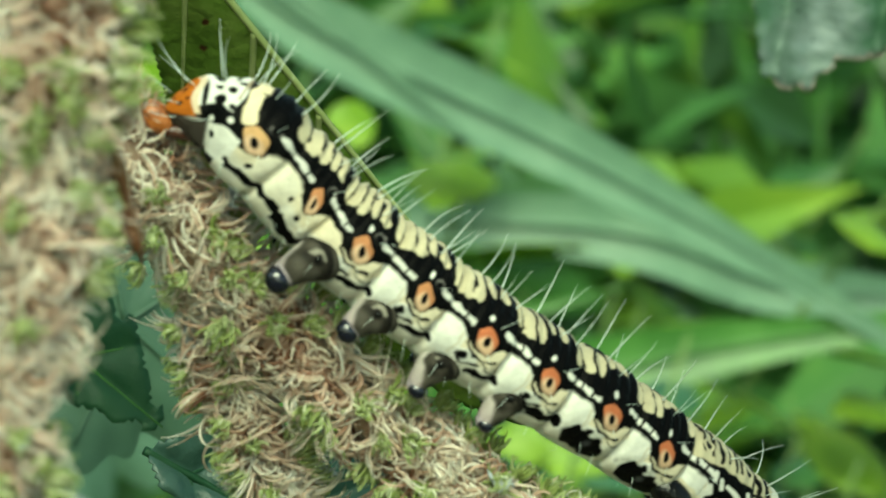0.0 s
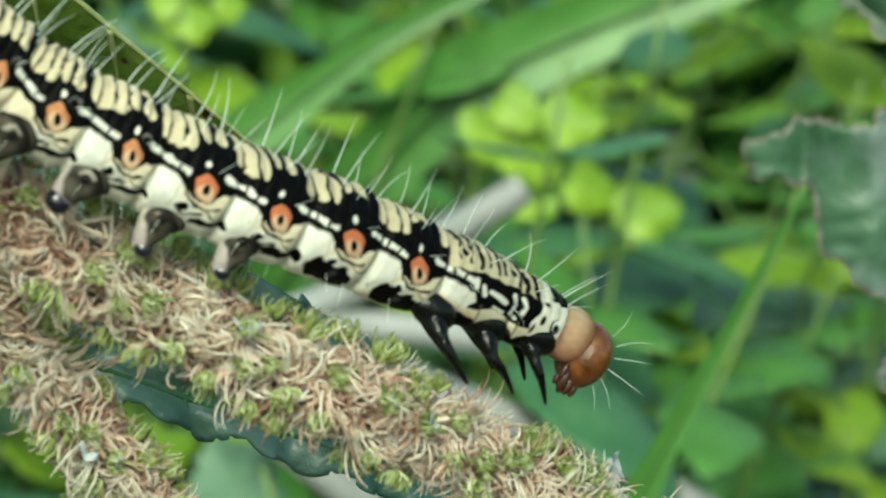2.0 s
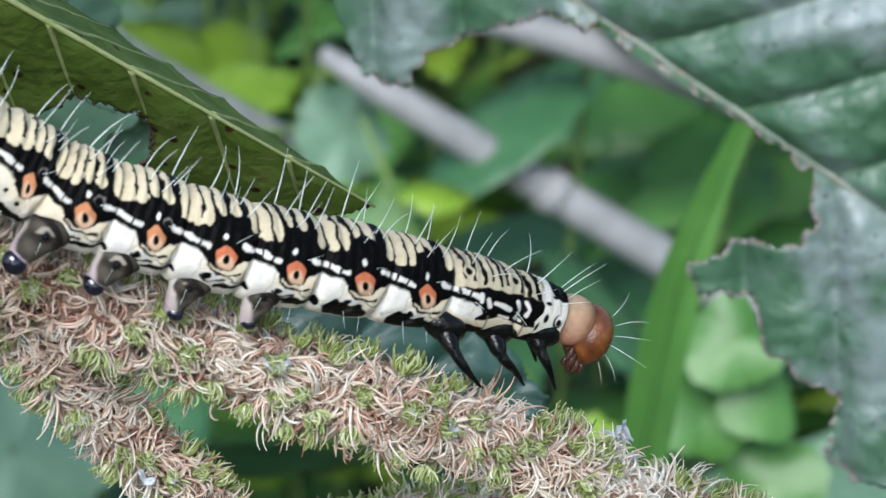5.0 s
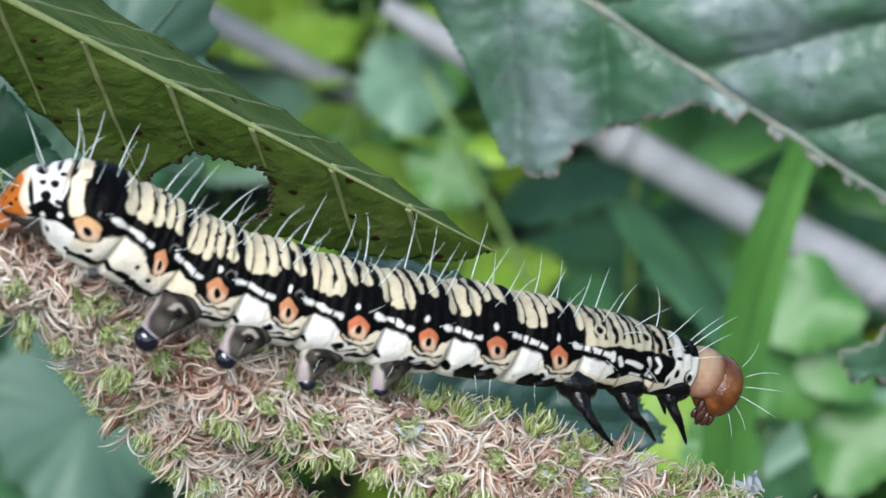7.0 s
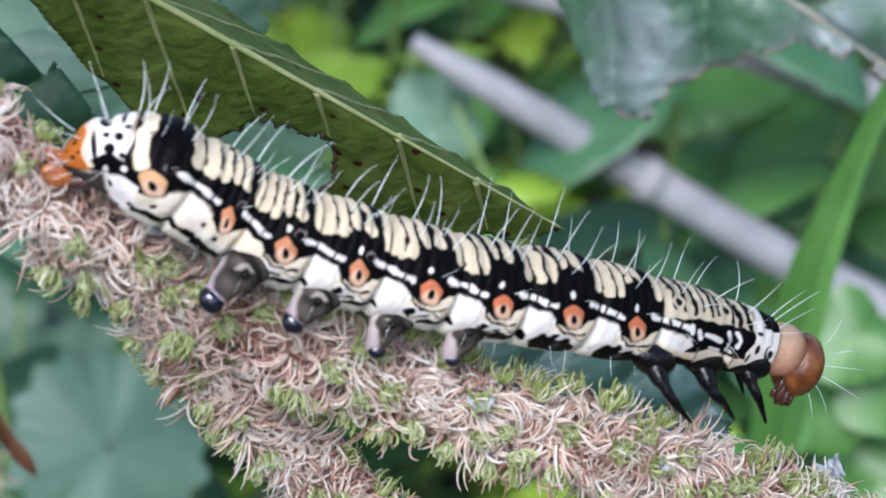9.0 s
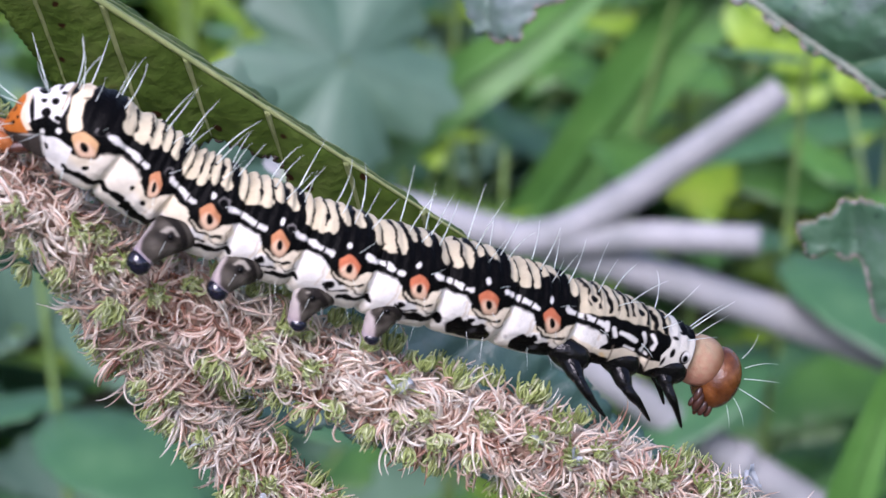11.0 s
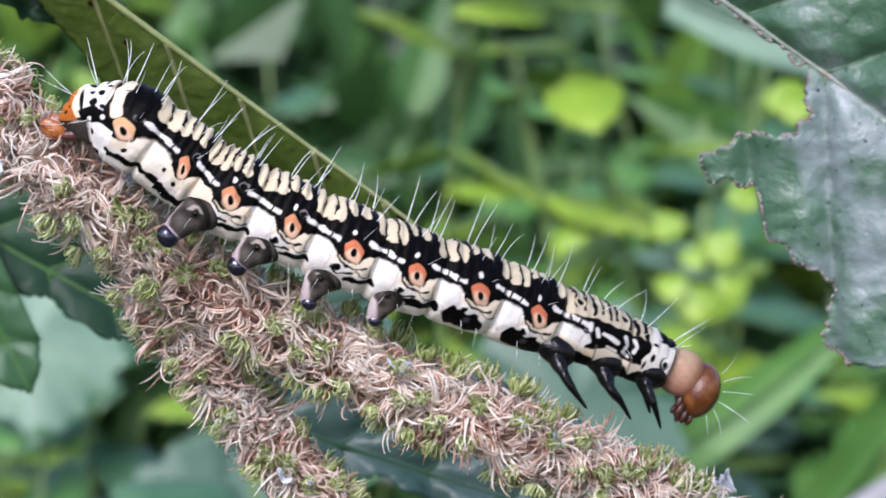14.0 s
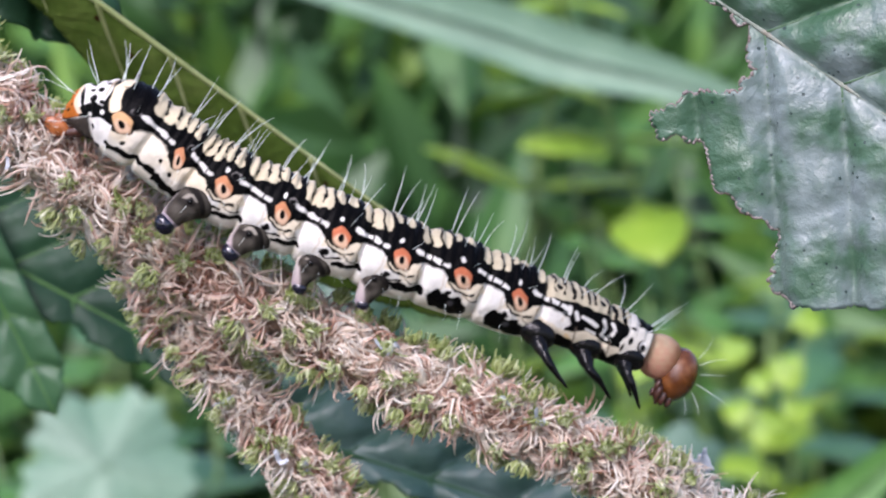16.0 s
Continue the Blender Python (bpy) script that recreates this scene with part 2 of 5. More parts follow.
def ellipsoid(centre, axes, radii, nu=28, nv=36, power=1.0):
    """axes: three unit rows."""
    th = np.linspace(0.02, np.pi - 0.02, nu)
    ph = np.linspace(0, 2 * np.pi, nv, endpoint=False)
    x = np.cos(th)[:, None] * np.ones(nv)
    y = np.sin(th)[:, None] ** power * np.cos(ph)
    z = np.sin(th)[:, None] ** power * np.sin(ph)
    v = np.stack([x * radii[0], y * radii[1], z * radii[2]], -1).reshape(-1, 3) @ np.asarray(axes) + centre
    f = grid_faces(nu, nv, True).tolist() + [list(range(nv))[::-1], [(nu - 1) * nv + k for k in range(nv)]]
    return v, f


def joined(pieces):
    verts, faces, n = [], [], 0
    for v, f in pieces:
        verts.append(v)
        faces += [[k + n for k in q] for q in (f.tolist() if not isinstance(f, list) else f)]
        n += len(v)
    return np.concatenate(verts), faces


def hair_field(roots, ways, lengths, curls, radius, steps=6, rnd=None, side=None, tip=0.72):
    """Many fine tapered three-sided hairs in one mesh. curls: turn in radians along the hair."""
    n = len(roots)
    rnd = rnd or rng
    ways = ways / np.linalg.norm(ways, axis=1)[:, None]
    side = np.cross(ways, rnd.normal(size=(n, 3))) if side is None else side - (side * ways).sum(1)[:, None] * ways
    side /= np.linalg.norm(side, axis=1)[:, None]
    s = np.linspace(0, 1, steps)
    seg = lengths / (steps - 1)
    pts = [roots]
    for k in range(1, steps):
        ang = (curls * s[k] ** 1.4)[:, None]
        pts.append(pts[-1] + seg[:, None] * (ways * np.cos(ang) + side * np.sin(ang)))
    pts = np.stack(pts, 1)
    other = np.cross(ways, side)
    rad = np.broadcast_to(radius, n)[:, None] * (1 - tip * s**1.5)[None]
    ring = []
    for k in range(3):
        a = 2 * np.pi * k / 3
        nrm = np.cos(a) * other[:, None] + np.sin(a) * (side[:, None] * np.cos(curls[:, None] * s**1.4)[..., None] - ways[:, None] * np.sin(curls[:, None] * s**1.4)[..., None])
        ring.append(pts + rad[..., None] * nrm)
    v = np.stack(ring, 2).reshape(-1, 3)
    base = grid_faces(steps, 3, True)
    f = (base[None] + (np.arange(n) * steps * 3)[:, None, None]).reshape(-1, 4)
    return v, f


# ---- ground and far thicket ----
def ground_sheet():
    n = 90
    s = np.linspace(-1, 1, n)
    x = np.sign(s) * np.abs(s) ** 3 * 60000
    gx, gy = np.meshgrid(x, x, indexing="ij")
    z = 30 * np.sin(gx / 700) * np.cos(gy / 900) * np.exp(-(gx**2 + gy**2) / 9e6)
    ob = new("ground", mesh_of("ground", np.stack([gx, gy, z], -1).reshape(-1, 3) * MM, grid_faces(n, n), soil))
    tagged(ob, "dark soil and leaf litter under the weeds", "ground", kind="structure")


ground_sheet()


# ---- leaves: a blade with midrib, side veins, quilted lamina, teeth and bites ----
def blade(length, width, shape=0.9, teeth=0.0, tooth=3.0, bites=(), cell=0.4, quilt=0.0, vein_gap=7.0, vein_slope=0.8, fold=0.0, sag=0.0, curl=0.0, keep=None, upper=1.0, power=0.75, start=0.5):
    """Flat blade along +x (mm), y across, z up; returns verts, faces, the margin loop's bitten part, and its surface function."""
    nx, ny = int(length / cell) + 3, int((1 + max(upper, 1.0)) * width / cell) + 5
    x = np.linspace(-cell, length + cell, nx)
    y = np.linspace(-width - 2 * cell, width * max(upper, 1.0) + 2 * cell, ny)
    gx, gy = np.meshgrid(x, y, indexing="ij")

    def half(px):
        s = np.clip(px / length, 0, 1)
        w = width * np.sin(np.pi * s**shape) ** power
        if teeth:
            w = w - teeth * (((px + 0.5 * np.abs(w)) / tooth) % 1.0) * (w > teeth)
        return w

    def sdf(px, py):
        d = np.abs(py) - half(px) * np.where(py > 0, upper, 1.0)
        d = np.maximum(d * 0.85, np.maximum(-px, px - length))
        for bx, by, br in bites:
            wob = 0.3 * np.sin(px * 1.9 + by) * np.cos(py * 1.7 + bx) + 0.22 * np.sin(px * 5.1) * np.cos(py * 4.3)
            d = np.maximum(d, br + wob * min(1.0, br / 4) - np.hypot(px - bx, py - by))
        if keep is not None:
            d = np.maximum(d, keep(px, py))
        return d

    def surface(px, py):
        v = (px - np.abs(py) * vein_slope) / vein_gap - start
        w = np.abs(((v + 0.5) % 1.0) - 0.5) * 2  # 0 on a side vein
        rib = 1 - np.exp(-np.abs(py) / 0.9)
        z = quilt * rib * (1 - (1 - np.clip(w * 1.35, 0, 1)) ** 2)
        z = z + 0.22 * quilt * rib * (np.sin(px * 0.61 + 1.3 * np.sin(py * 0.43)) * np.sin(py * 0.57 + 1.1 * np.sin(px * 0.37)) + 0.35 * np.sin(px * 1.9 + 2 * np.sin(py * 0.9)) * np.sin(py * 1.7 + 2.2 * np.sin(px * 0.8)))
        z = z - fold * np.abs(py) - sag * ((px / length - 0.3) ** 2) * length * 0.3 + curl * py**2 / width
        return z

    d = sdf(gx, gy)
    e = 0.05
    dx, dy = (sdf(gx + e, gy) - d) / e, (sdf(gx, gy + e) - d) / e
    g2 = dx**2 + dy**2 + 0.05
    near = (d > -0.6 * cell)
    px, py = gx - np.where(near, np.clip(d, -cell, cell) * dx / g2, 0), gy - np.where(near, np.clip(d, -cell, cell) * dy / g2, 0)
    inside = d < 0.55 * cell
    cells = inside[:-1, :-1] & inside[1:, :-1] & inside[:-1, 1:] & inside[1:, 1:]
    f = grid_faces(nx, ny)[cells.ravel()]
    used, f = np.unique(f, return_inverse=True)
    f = f.reshape(-1, 4)
    qx, qy = px.ravel()[used], py.ravel()[used]
    v = np.stack([qx, qy, surface(qx, qy)], -1)
    return v, f, surface, sdf


def thick(v, f, t):
    """A closed lamina t thick out of an open one."""
    n = len(v)
    low = v - np.array([0, 0, t])
    e = np.concatenate([f[:, [0, 1]], f[:, [1, 2]], f[:, [2, 3]], f[:, [3, 0]]])
    key = np.sort(e, 1)
    _, first, count = np.unique(key, axis=0, return_index=True, return_counts=True)
    rim = e[first[count == 1]]
    side = np.stack([rim[:, 1], rim[:, 0], rim[:, 0] + n, rim[:, 1] + n], 1)
    return np.concatenate([v, low]), np.concatenate([f, f[:, ::-1] + n, side]), rim


def in_frame(v, origin, ex, ey):
    ex, ey = np.array(ex, float), np.array(ey, float)
    ex /= np.linalg.norm(ex)
    ey -= ex * (ex @ ey)
    ey /= np.linalg.norm(ey)
    return np.asarray(v) @ np.stack([ex, ey, np.cross(ex, ey)]) + np.array(origin, float)


def large_leaf(name, label, origin, ex, ey, lamina, rib_mat, margin_mat, rib_r=0.45, rib_under=False, thickness=0.25, edge=None, rim_r=1.0, veins=True, bend=None, side_r=0.5, side_mat=None, **k):
    v, f, surface, sdf = blade(**k)
    length, width, gap, slope = k["length"], k["width"], k.get("vein_gap", 7.0), k.get("vein_slope", 0.8)
    place = lambda q: in_frame(bend(q) if bend else q, origin, ex, ey)
    ob = thing(name, origin, label, "leaf")
    tv, tf, rim = thick(v, f, thickness)
    part("lamina", (place(tv), tf), lamina, ob)
    lift = -thickness if rib_under else 0.0
    sx = np.linspace(0, length, 90)
    rib = np.stack([sx, 0 * sx, surface(sx, 0 * sx) + lift], -1)
    part("midrib", tube(place(rib), rib_r * (1.05 - 0.8 * sx / length), 8), rib_mat, ob)
    made = 0
    for sgn in (1, -1):
        for x0 in np.arange(gap * k.get("start", 0.5), length, gap) if veins else ():
            yy = np.linspace(0.1, width * (k.get("upper", 1.0) if sgn > 0 else 1.0), 60)
            xx = x0 + yy * slope
            ok = sdf(xx, sgn * yy) < -0.25
            stop = len(ok) if ok.all() else int(np.argmin(ok))
            if stop < 6:
                continue
            q = np.stack([xx, sgn * yy, surface(xx, sgn * yy) + lift], -1)[:stop]
            part("side_vein", tube(place(q), np.linspace(rib_r * side_r, rib_r * side_r * 0.4, stop), 6), side_mat or rib_mat, ob)
            made += 1
    # dried, uneven rim along the eaten edge
    mid = (v[rim[:, 0]] + v[rim[:, 1]]) / 2
    eaten = np.zeros(len(rim), bool)
    for bx, by, br in k.get("bites", ()):
        eaten |= np.abs(np.hypot(mid[:, 0] - bx, mid[:, 1] - by) - br) < 1.6
    if edge is not None:
        eaten |= edge(mid[:, 0], mid[:, 1])
    sel = rim[eaten]
    if len(sel):
        bits = []
        for a, b in sel:
            w = rim_r * 0.07 + rim_r * 0.11 * abs(math.sin(a * 12.9898) * 43758.5453 % 1.0)
            p, q = place(v[[a]] - [0, 0, thickness * 0.5])[0], place(v[[b]] - [0, 0, thickness * 0.5])[0]
            bits.append(tube([p - (q - p) * 0.2, q + (q - p) * 0.2], w, 5))
        part("margin", joined(bits), margin_mat, ob)
    return ob


# leaf in front of the caterpillar's head: upper side, blue-grey sheen in its colour, eaten to the midrib
R_EX, R_EY = (0.7979, -0.265, -0.5414), (0.5288, -0.1234, 0.8398)
R_O = np.array((27.34, -31.28, 626.94)) - 34.0 * np.array(R_EX)


def lower_half(px, py):
    """The lower half: eaten back to the midrib in the middle, lobed and nibbled beyond."""
    q = px - 34.0
    rough = 0.22 * np.sin(q * 2.3 + 1.4 * np.sin(py * 1.7)) + 0.14 * np.sin(py * 3.7 + q * 1.9)
    left = np.interp(py, (-12.5, -10.8, -8.3, -5, -2, -1), (-15.2, -12.9, -12.9, -10.9, -8.6, -6))
    right = np.interp(py, (-11.5, -10.3, -8, -6.3, -5.5, -4.6, -3, 0), (10.2, 8.4, 10.0, 10.9, 12.5, 13.9, 13.4, 11.0))
    eaten = np.minimum(np.minimum(-0.3 - py, q - left), right - q) + rough
    low = np.interp(q, (8.4, 10.1, 13, 15.8, 18.3, 22, 23.5, 27.4, 36, 50), (-10.4, -11.4, -9.8, -11.8, -12.3, -12.3, -15.8, -17, -17.7, -16))
    near = np.interp(q, (-34, -30, -22, -15.2, -10), (-0.5, -3, -7.4, -12.6, -13.2))
    return np.maximum(eaten, np.where(q > 8, low - py + rough, np.where(q < -8, near - py, -1.0)))


def eaten_edge(px, py):
    q = px - 34.0
    return (np.abs(lower_half(px, py)) < 0.5) & (q > -15)


large_leaf("bitten_leaf", "blue-green leaf eaten back to its midrib, with brown bitten edges", R_O, R_EX, R_EY, leaf_blue, leaf_blue_vein, bite_brown,
           rib_r=0.36, side_r=0.34, rim_r=1.0, side_mat=leaf_furrow, length=84.0, width=26.0, upper=0.98, power=1.1, shape=0.8, teeth=0.35, tooth=2.4, cell=0.28, quilt=1.25, vein_gap=7.3, vein_slope=0.75, start=0.4, keep=lower_half, edge=eaten_edge)

# leaf behind the caterpillar: seen from its veined underside, folded along the midrib
G_EX, G_EY = (0.748, 0.25, -0.615), (0.648, -0.474, 0.596)


def lower_margin(px, py):
    """The near half's edge, hanging below the midrib ridge."""
    s = px - 62.0
    return np.interp(s, (-62, -45, -30, -22.7, -14, 0, 10, 16, 19.5), (-0.5, -3, -6.6, -10.2, -12.9, -15, -12, -6, 0)) - py


def ridge_fold(q):
    """The far half drops away behind the midrib."""
    y = np.clip(q[:, 1], 0, None)
    return np.stack([q[:, 0], np.where(q[:, 1] > 0, -0.66 * y, q[:, 1]), q[:, 2] - 0.74 * y], -1)


large_leaf("olive_leaf", "olive-green leaf with raised veins, brown specks and an eaten hole", np.array((0, 28.8, 599.4)) - 62.0 * np.array(G_EX), G_EX, G_EY, leaf_olive, leaf_olive_vein, bite_black,
           rib_r=0.42, side_r=0.72, rim_r=1.1, thickness=0.22, length=81.5, width=17.0, upper=1.45, power=0.6, shape=0.9, cell=0.35, quilt=0.5, vein_gap=8.6, vein_slope=1.25, start=0.3, keep=lower_margin, bend=ridge_fold,
           bites=((58.0, -9.8, 5.3),))
# dark leaves close below and behind the flower spike
def lobed_low(depth):
    """A shallow lower half with a lobed, toothed edge."""
    return lambda px, py: -py - depth - 0.9 * np.abs(np.sin(px * 0.33)) ** 0.7 - 0.25 * np.sin(px * 1.3)


large_leaf("dark_leaf", "dark green glossy leaf with lobed edge behind the spike", (-70, 70, 601), (0.87, -0.06, -0.46), (0.4, 0.3, 0.86), leaf_dark, leaf_mid, leaf_dark,
           rib_r=0.4, length=62.0, width=13.0, teeth=1.8, tooth=8.0, cell=0.5, quilt=0.9, vein_gap=8.0, keep=lobed_low(2.6))
large_leaf("dark_leaf", "broad dark teal leaf below the flower spike", (-18, 46, 575), (0.93, 0.1, -0.33), (0.36, 0.5, 0.78), leaf_slate, leaf_dark, leaf_dark,
           rib_r=0.4, length=54.0, width=12.0, teeth=0.8, tooth=5.0, cell=0.5, quilt=1.6, vein_gap=9.0, keep=lobed_low(2.0))
# added leaf: its brighter green paints the lit half of the dark leaf
large_leaf("lit_leaf_half", "added brighter leaf for the lit half of the dark leaf past the spike", (-54, 66, 602), (0.42, -0.05, -0.9), (0.9, 0.1, 0.4), leaf_deep, leaf_mid, leaf_deep,
           rib_r=0.35, length=34.0, width=7.5, teeth=0.5, tooth=4.0, cell=0.5, quilt=0.9, vein_gap=6.0, keep=lambda px, py: py - 3.5)
large_leaf("dark_leaf", "dark green leaf behind the upper end of the spike", (-62, 30, 648), (0.72, 0.1, -0.66), (0.5, 0.6, 0.6), leaf_dark, leaf_mid, leaf_dark,
           rib_r=0.4, length=52.0, width=10.0, teeth=0.8, tooth=5.0, cell=0.6, quilt=1.0, vein_gap=7.0, bites=())


# ---- flower spikes with tangled pink stigmas and green florets ----
def flower_spike(label, axis, r0, r1, gap, per, scales, seed):
    """A stem ringed by flower clusters: green florets in the middle, combed locks of curved stigmas round them."""
    rnd = np.random.default_rng(seed)
    n = 300
    path = smooth_path(axis, n)
    run = np.r_[0, np.cumsum(np.linalg.norm(np.diff(path, axis=0), axis=1))]
    path = np.stack([np.interp(np.linspace(0, run[-1], n), run, path[:, i]) for i in range(3)], -1)
    rad = np.linspace(r0, r1, n) * (1 + 0.1 * np.sin(np.arange(n) * 0.17 + seed))
    ob = thing("flower_spike", path[0], label, "flower spike", "flower spikes of the plant")
    lump = 1 + 0.12 * np.sin(np.arange(n) * 0.31 + seed) + 0.06 * np.sin(np.arange(n) * 0.9)
    part("stem", tube(path, rad * 0.42 * lump, 14), spike_core, ob)
    t, u, w = frames_of(path)
    length = np.linalg.norm(np.diff(path, axis=0), axis=1).sum()
    around = 7
    ns = int(length / gap * around)
    si = np.clip(((np.arange(ns) + rnd.uniform(-0.5, 0.5, ns) * around * 0.3) / ns * n).astype(int), 1, n - 2)
    sa = np.arange(ns) * 2.39996 + rnd.normal(0, 0.2, ns)
    size = rnd.uniform(0.75, 1.3, ns)
    nrm = np.cos(sa)[:, None] * u[si] + np.sin(sa)[:, None] * w[si]
    centre = path[si] + nrm * (rad[si] * rnd.uniform(0.6, 0.8, ns))[:, None]
    # locks of stigmas: those of one lock lie side by side and bend together
    locks = 4
    ls = np.repeat(np.arange(ns), locks)
    nl = len(ls)
    ph = np.tile(np.arange(locks) * 2 * np.pi / locks, ns) + rnd.normal(0, 0.5, nl)
    e1, e2 = t[si][ls], np.cross(nrm, t[si])[ls]
    away = np.cos(ph)[:, None] * e1 + np.sin(ph)[:, None] * e2
    across = np.cross(nrm[ls], away)
    lean = rnd.uniform(0.2, 0.75, nl)[:, None]
    way = nrm[ls] * lean + away * (1.1 - lean) + np.array((0.06, -0.05, -0.12))
    bend = rnd.uniform(0.7, 3.2, nl)
    turn = np.where(rnd.random(nl) < 0.65, -1.0, 1.0)[:, None]
    fold = turn * nrm[ls] + rnd.normal(0, 0.9, (nl, 3))
    long = size[ls] * rnd.uniform(2.0, 3.8, nl)
    hs = np.repeat(np.arange(nl), per)
    m = len(hs)
    k = rnd.uniform(-1, 1, m)[:, None]
    roots = (centre[ls] + away * (0.7 * size[ls])[:, None])[hs] + across[hs] * k * 0.75 + 0.16 * rnd.normal(size=(m, 3)) - 0.35 * nrm[ls][hs]
    ways = way[hs] + 0.4 * across[hs] * k + rnd.normal(0, 0.07, (m, 3))
    tall = hair_field(roots, ways, long[hs] * rnd.uniform(0.75, 1.15, m), bend[hs] + rnd.normal(0, 0.25, m), rnd.uniform(0.12, 0.21, m), 10, rnd, fold[hs] + rnd.normal(0, 0.15, (m, 3)), tip=0.82)
    # shorter ones fill in between, all over the stem
    uc = int(length * 26)
    ui, ua = rnd.integers(1, n - 1, uc), rnd.uniform(0, 2 * np.pi, uc)
    un = np.cos(ua)[:, None] * u[ui] + np.sin(ua)[:, None] * w[ui]
    short = hair_field(path[ui] + un * (rad[ui] * rnd.uniform(0.36, 0.62, uc))[:, None], un + rnd.normal(0, 0.8, (uc, 3)), rnd.uniform(1.0, 2.1, uc), rnd.uniform(0.5, 2.6, uc), rnd.uniform(0.1, 0.16, uc), 6, rnd, tip=0.6)
    cs = np.repeat(np.arange(ns), 4)
    mid = hair_field(centre[cs] + 0.45 * rnd.normal(size=(len(cs), 3)) - 0.2 * nrm[cs], nrm[cs] + rnd.normal(0, 0.7, (len(cs), 3)), rnd.uniform(1.1, 2.3, len(cs)), rnd.uniform(0.8, 3.2, len(cs)), rnd.uniform(0.1, 0.16, len(cs)), 7, rnd, tip=0.6)
    short = (np.concatenate([short[0], mid[0]]), np.concatenate([short[1], mid[1] + len(short[0])]))
    part("stigma_tangle", (np.concatenate([tall[0], short[0]]), np.concatenate([tall[1], short[1] + len(tall[0])])), stigma_pink, ob, "curling pinkish and cream stigmas", kind="stuff")
    # florets: stars of narrow lobes that curl back in
    for g in np.flatnonzero(rnd.random(ns) < 0.7 + 0.18 * np.sin(np.arange(ns) * 0.21 + seed)):
        k = 34
        a = rnd.uniform(0, 2 * np.pi, k)
        out = np.cos(a)[:, None] * t[si[g]] + np.sin(a)[:, None] * np.cross(nrm[g], t[si[g]])
        z = rnd.uniform(0.15, 1.3, (k, 1))
        d = out + z * nrm[g] + rnd.normal(0, 0.12, (k, 3))
        r = centre[g] + 0.25 * size[g] * out + 0.1 * rnd.normal(size=(k, 3)) + 0.85 * nrm[g]
        part("floret", hair_field(r, d, size[g] * rnd.uniform(0.9, 1.8, k), rnd.uniform(0.6, 2.2, k), rnd.uniform(0.09, 0.17, k), 6, rnd, nrm[g] - 0.6 * out + 0.25 * rnd.normal(size=(k, 3)), tip=0.5), tuft_green, ob, base=centre[g])
    for g in rnd.choice(ns, scales, False):
        sz = rnd.uniform(0.5, 1.25)
        c, nr = centre[g] + nrm[g] * 1.75, nrm[g] + 0.35 * rnd.normal(size=3)
        al = t[si[g]] + 0.5 * rnd.normal(size=3)
        al /= np.linalg.norm(al)
        ac = np.cross(al, nr)
        s = np.linspace(-1, 1, 11)
        gx, gy = np.meshgrid(s, s[1:-1] * 0.9, indexing="ij")
        wd = np.sqrt(np.clip(1 - gx**2 * 0.85, 0.05, 1)) * (1 + 0.3 * np.sin(gx * 5 + g) + 0.12 * np.sin(gx * 13 + g))
        v = c + sz * (gx.reshape(-1, 1) * al * 0.95 + (gy * wd).reshape(-1, 1) * ac * 0.6 + (0.26 * np.sin(gx * 4 + g) + 0.3 * gy**2 * np.sin(gx * 2 + g) + 0.1 * np.sin(gy * 9)).reshape(-1, 1) * nr)
        part("papery_scale", (v, grid_faces(11, 9)), scale_white, ob, "papery whitish scale", base=c)
    return ob


flower_spike("flower spike of curled pinkish stigmas and green florets",
             ((-54, 4, 635), (-38, 4.2, 618.3), (-30.5, 4.6, 610.3), (-24, 4.9, 604.1), (-17, 5.0, 598.4), (0, 5.6, 588.4), (14, 6, 582.4), (26, 7, 576.2), (46, 8.5, 564.8)), 4.6, 3.0, 2.7, 5, 18, 3)
flower_spike("drooping side spike with curled pinkish stigmas and green florets",
             ((-19.5, 6.5, 596.5), (-15, 7, 590), (-10.3, 7.7, 583.6), (-5.4, 8, 577.6), (1.0, 9, 568.5), (8, 10, 556)), 2.3, 2.2, 2.5, 5, 10, 5)
flower_spike("flower spike with curled stigmas, close before the others",
             ((-36, -38, 640), (-34.2, -40, 623.5), (-33.3, -41, 611), (-33.4, -41, 599), (-32.6, -41, 589), (-32, -40, 577)), 3.5, 3.2, 2.6, 5, 4, 8)
flower_spike("lower flower spike with curled pinkish stigmas behind the others",
             ((-8, 24, 548.5), (3, 24.5, 557), (14, 25, 559.5), (24, 25.5, 559.5), (34, 26, 554), (44, 26, 544)), 3.4, 3.0, 2.6, 5, 6, 9)


def hanging_bud():
    ob = thing("hanging_bud", (-30, -36, 614), "red-brown bud on a thin stalk, hanging from the spike", "bud")
    p = smooth_path([(-32.9, -39.5, 616.4), (-30.2, -37.6, 614.2), (-28.8, -36.5, 611.2), (-27.0, -36, 607.8)], 24)
    part("stalk", tube(p[:10], np.linspace(0.22, 0.35, 10), 8), bud_brown, ob)
    part("bud", tube(p[8:], np.array([0.35, 0.42, 0.5, 0.55, 0.58, 0.58, 0.56, 0.52, 0.5, 0.48, 0.5, 0.52, 0.5, 0.4, 0.25, 0.08]), 12), bud_brown, ob, "pointed brown tip")


hanging_bud()


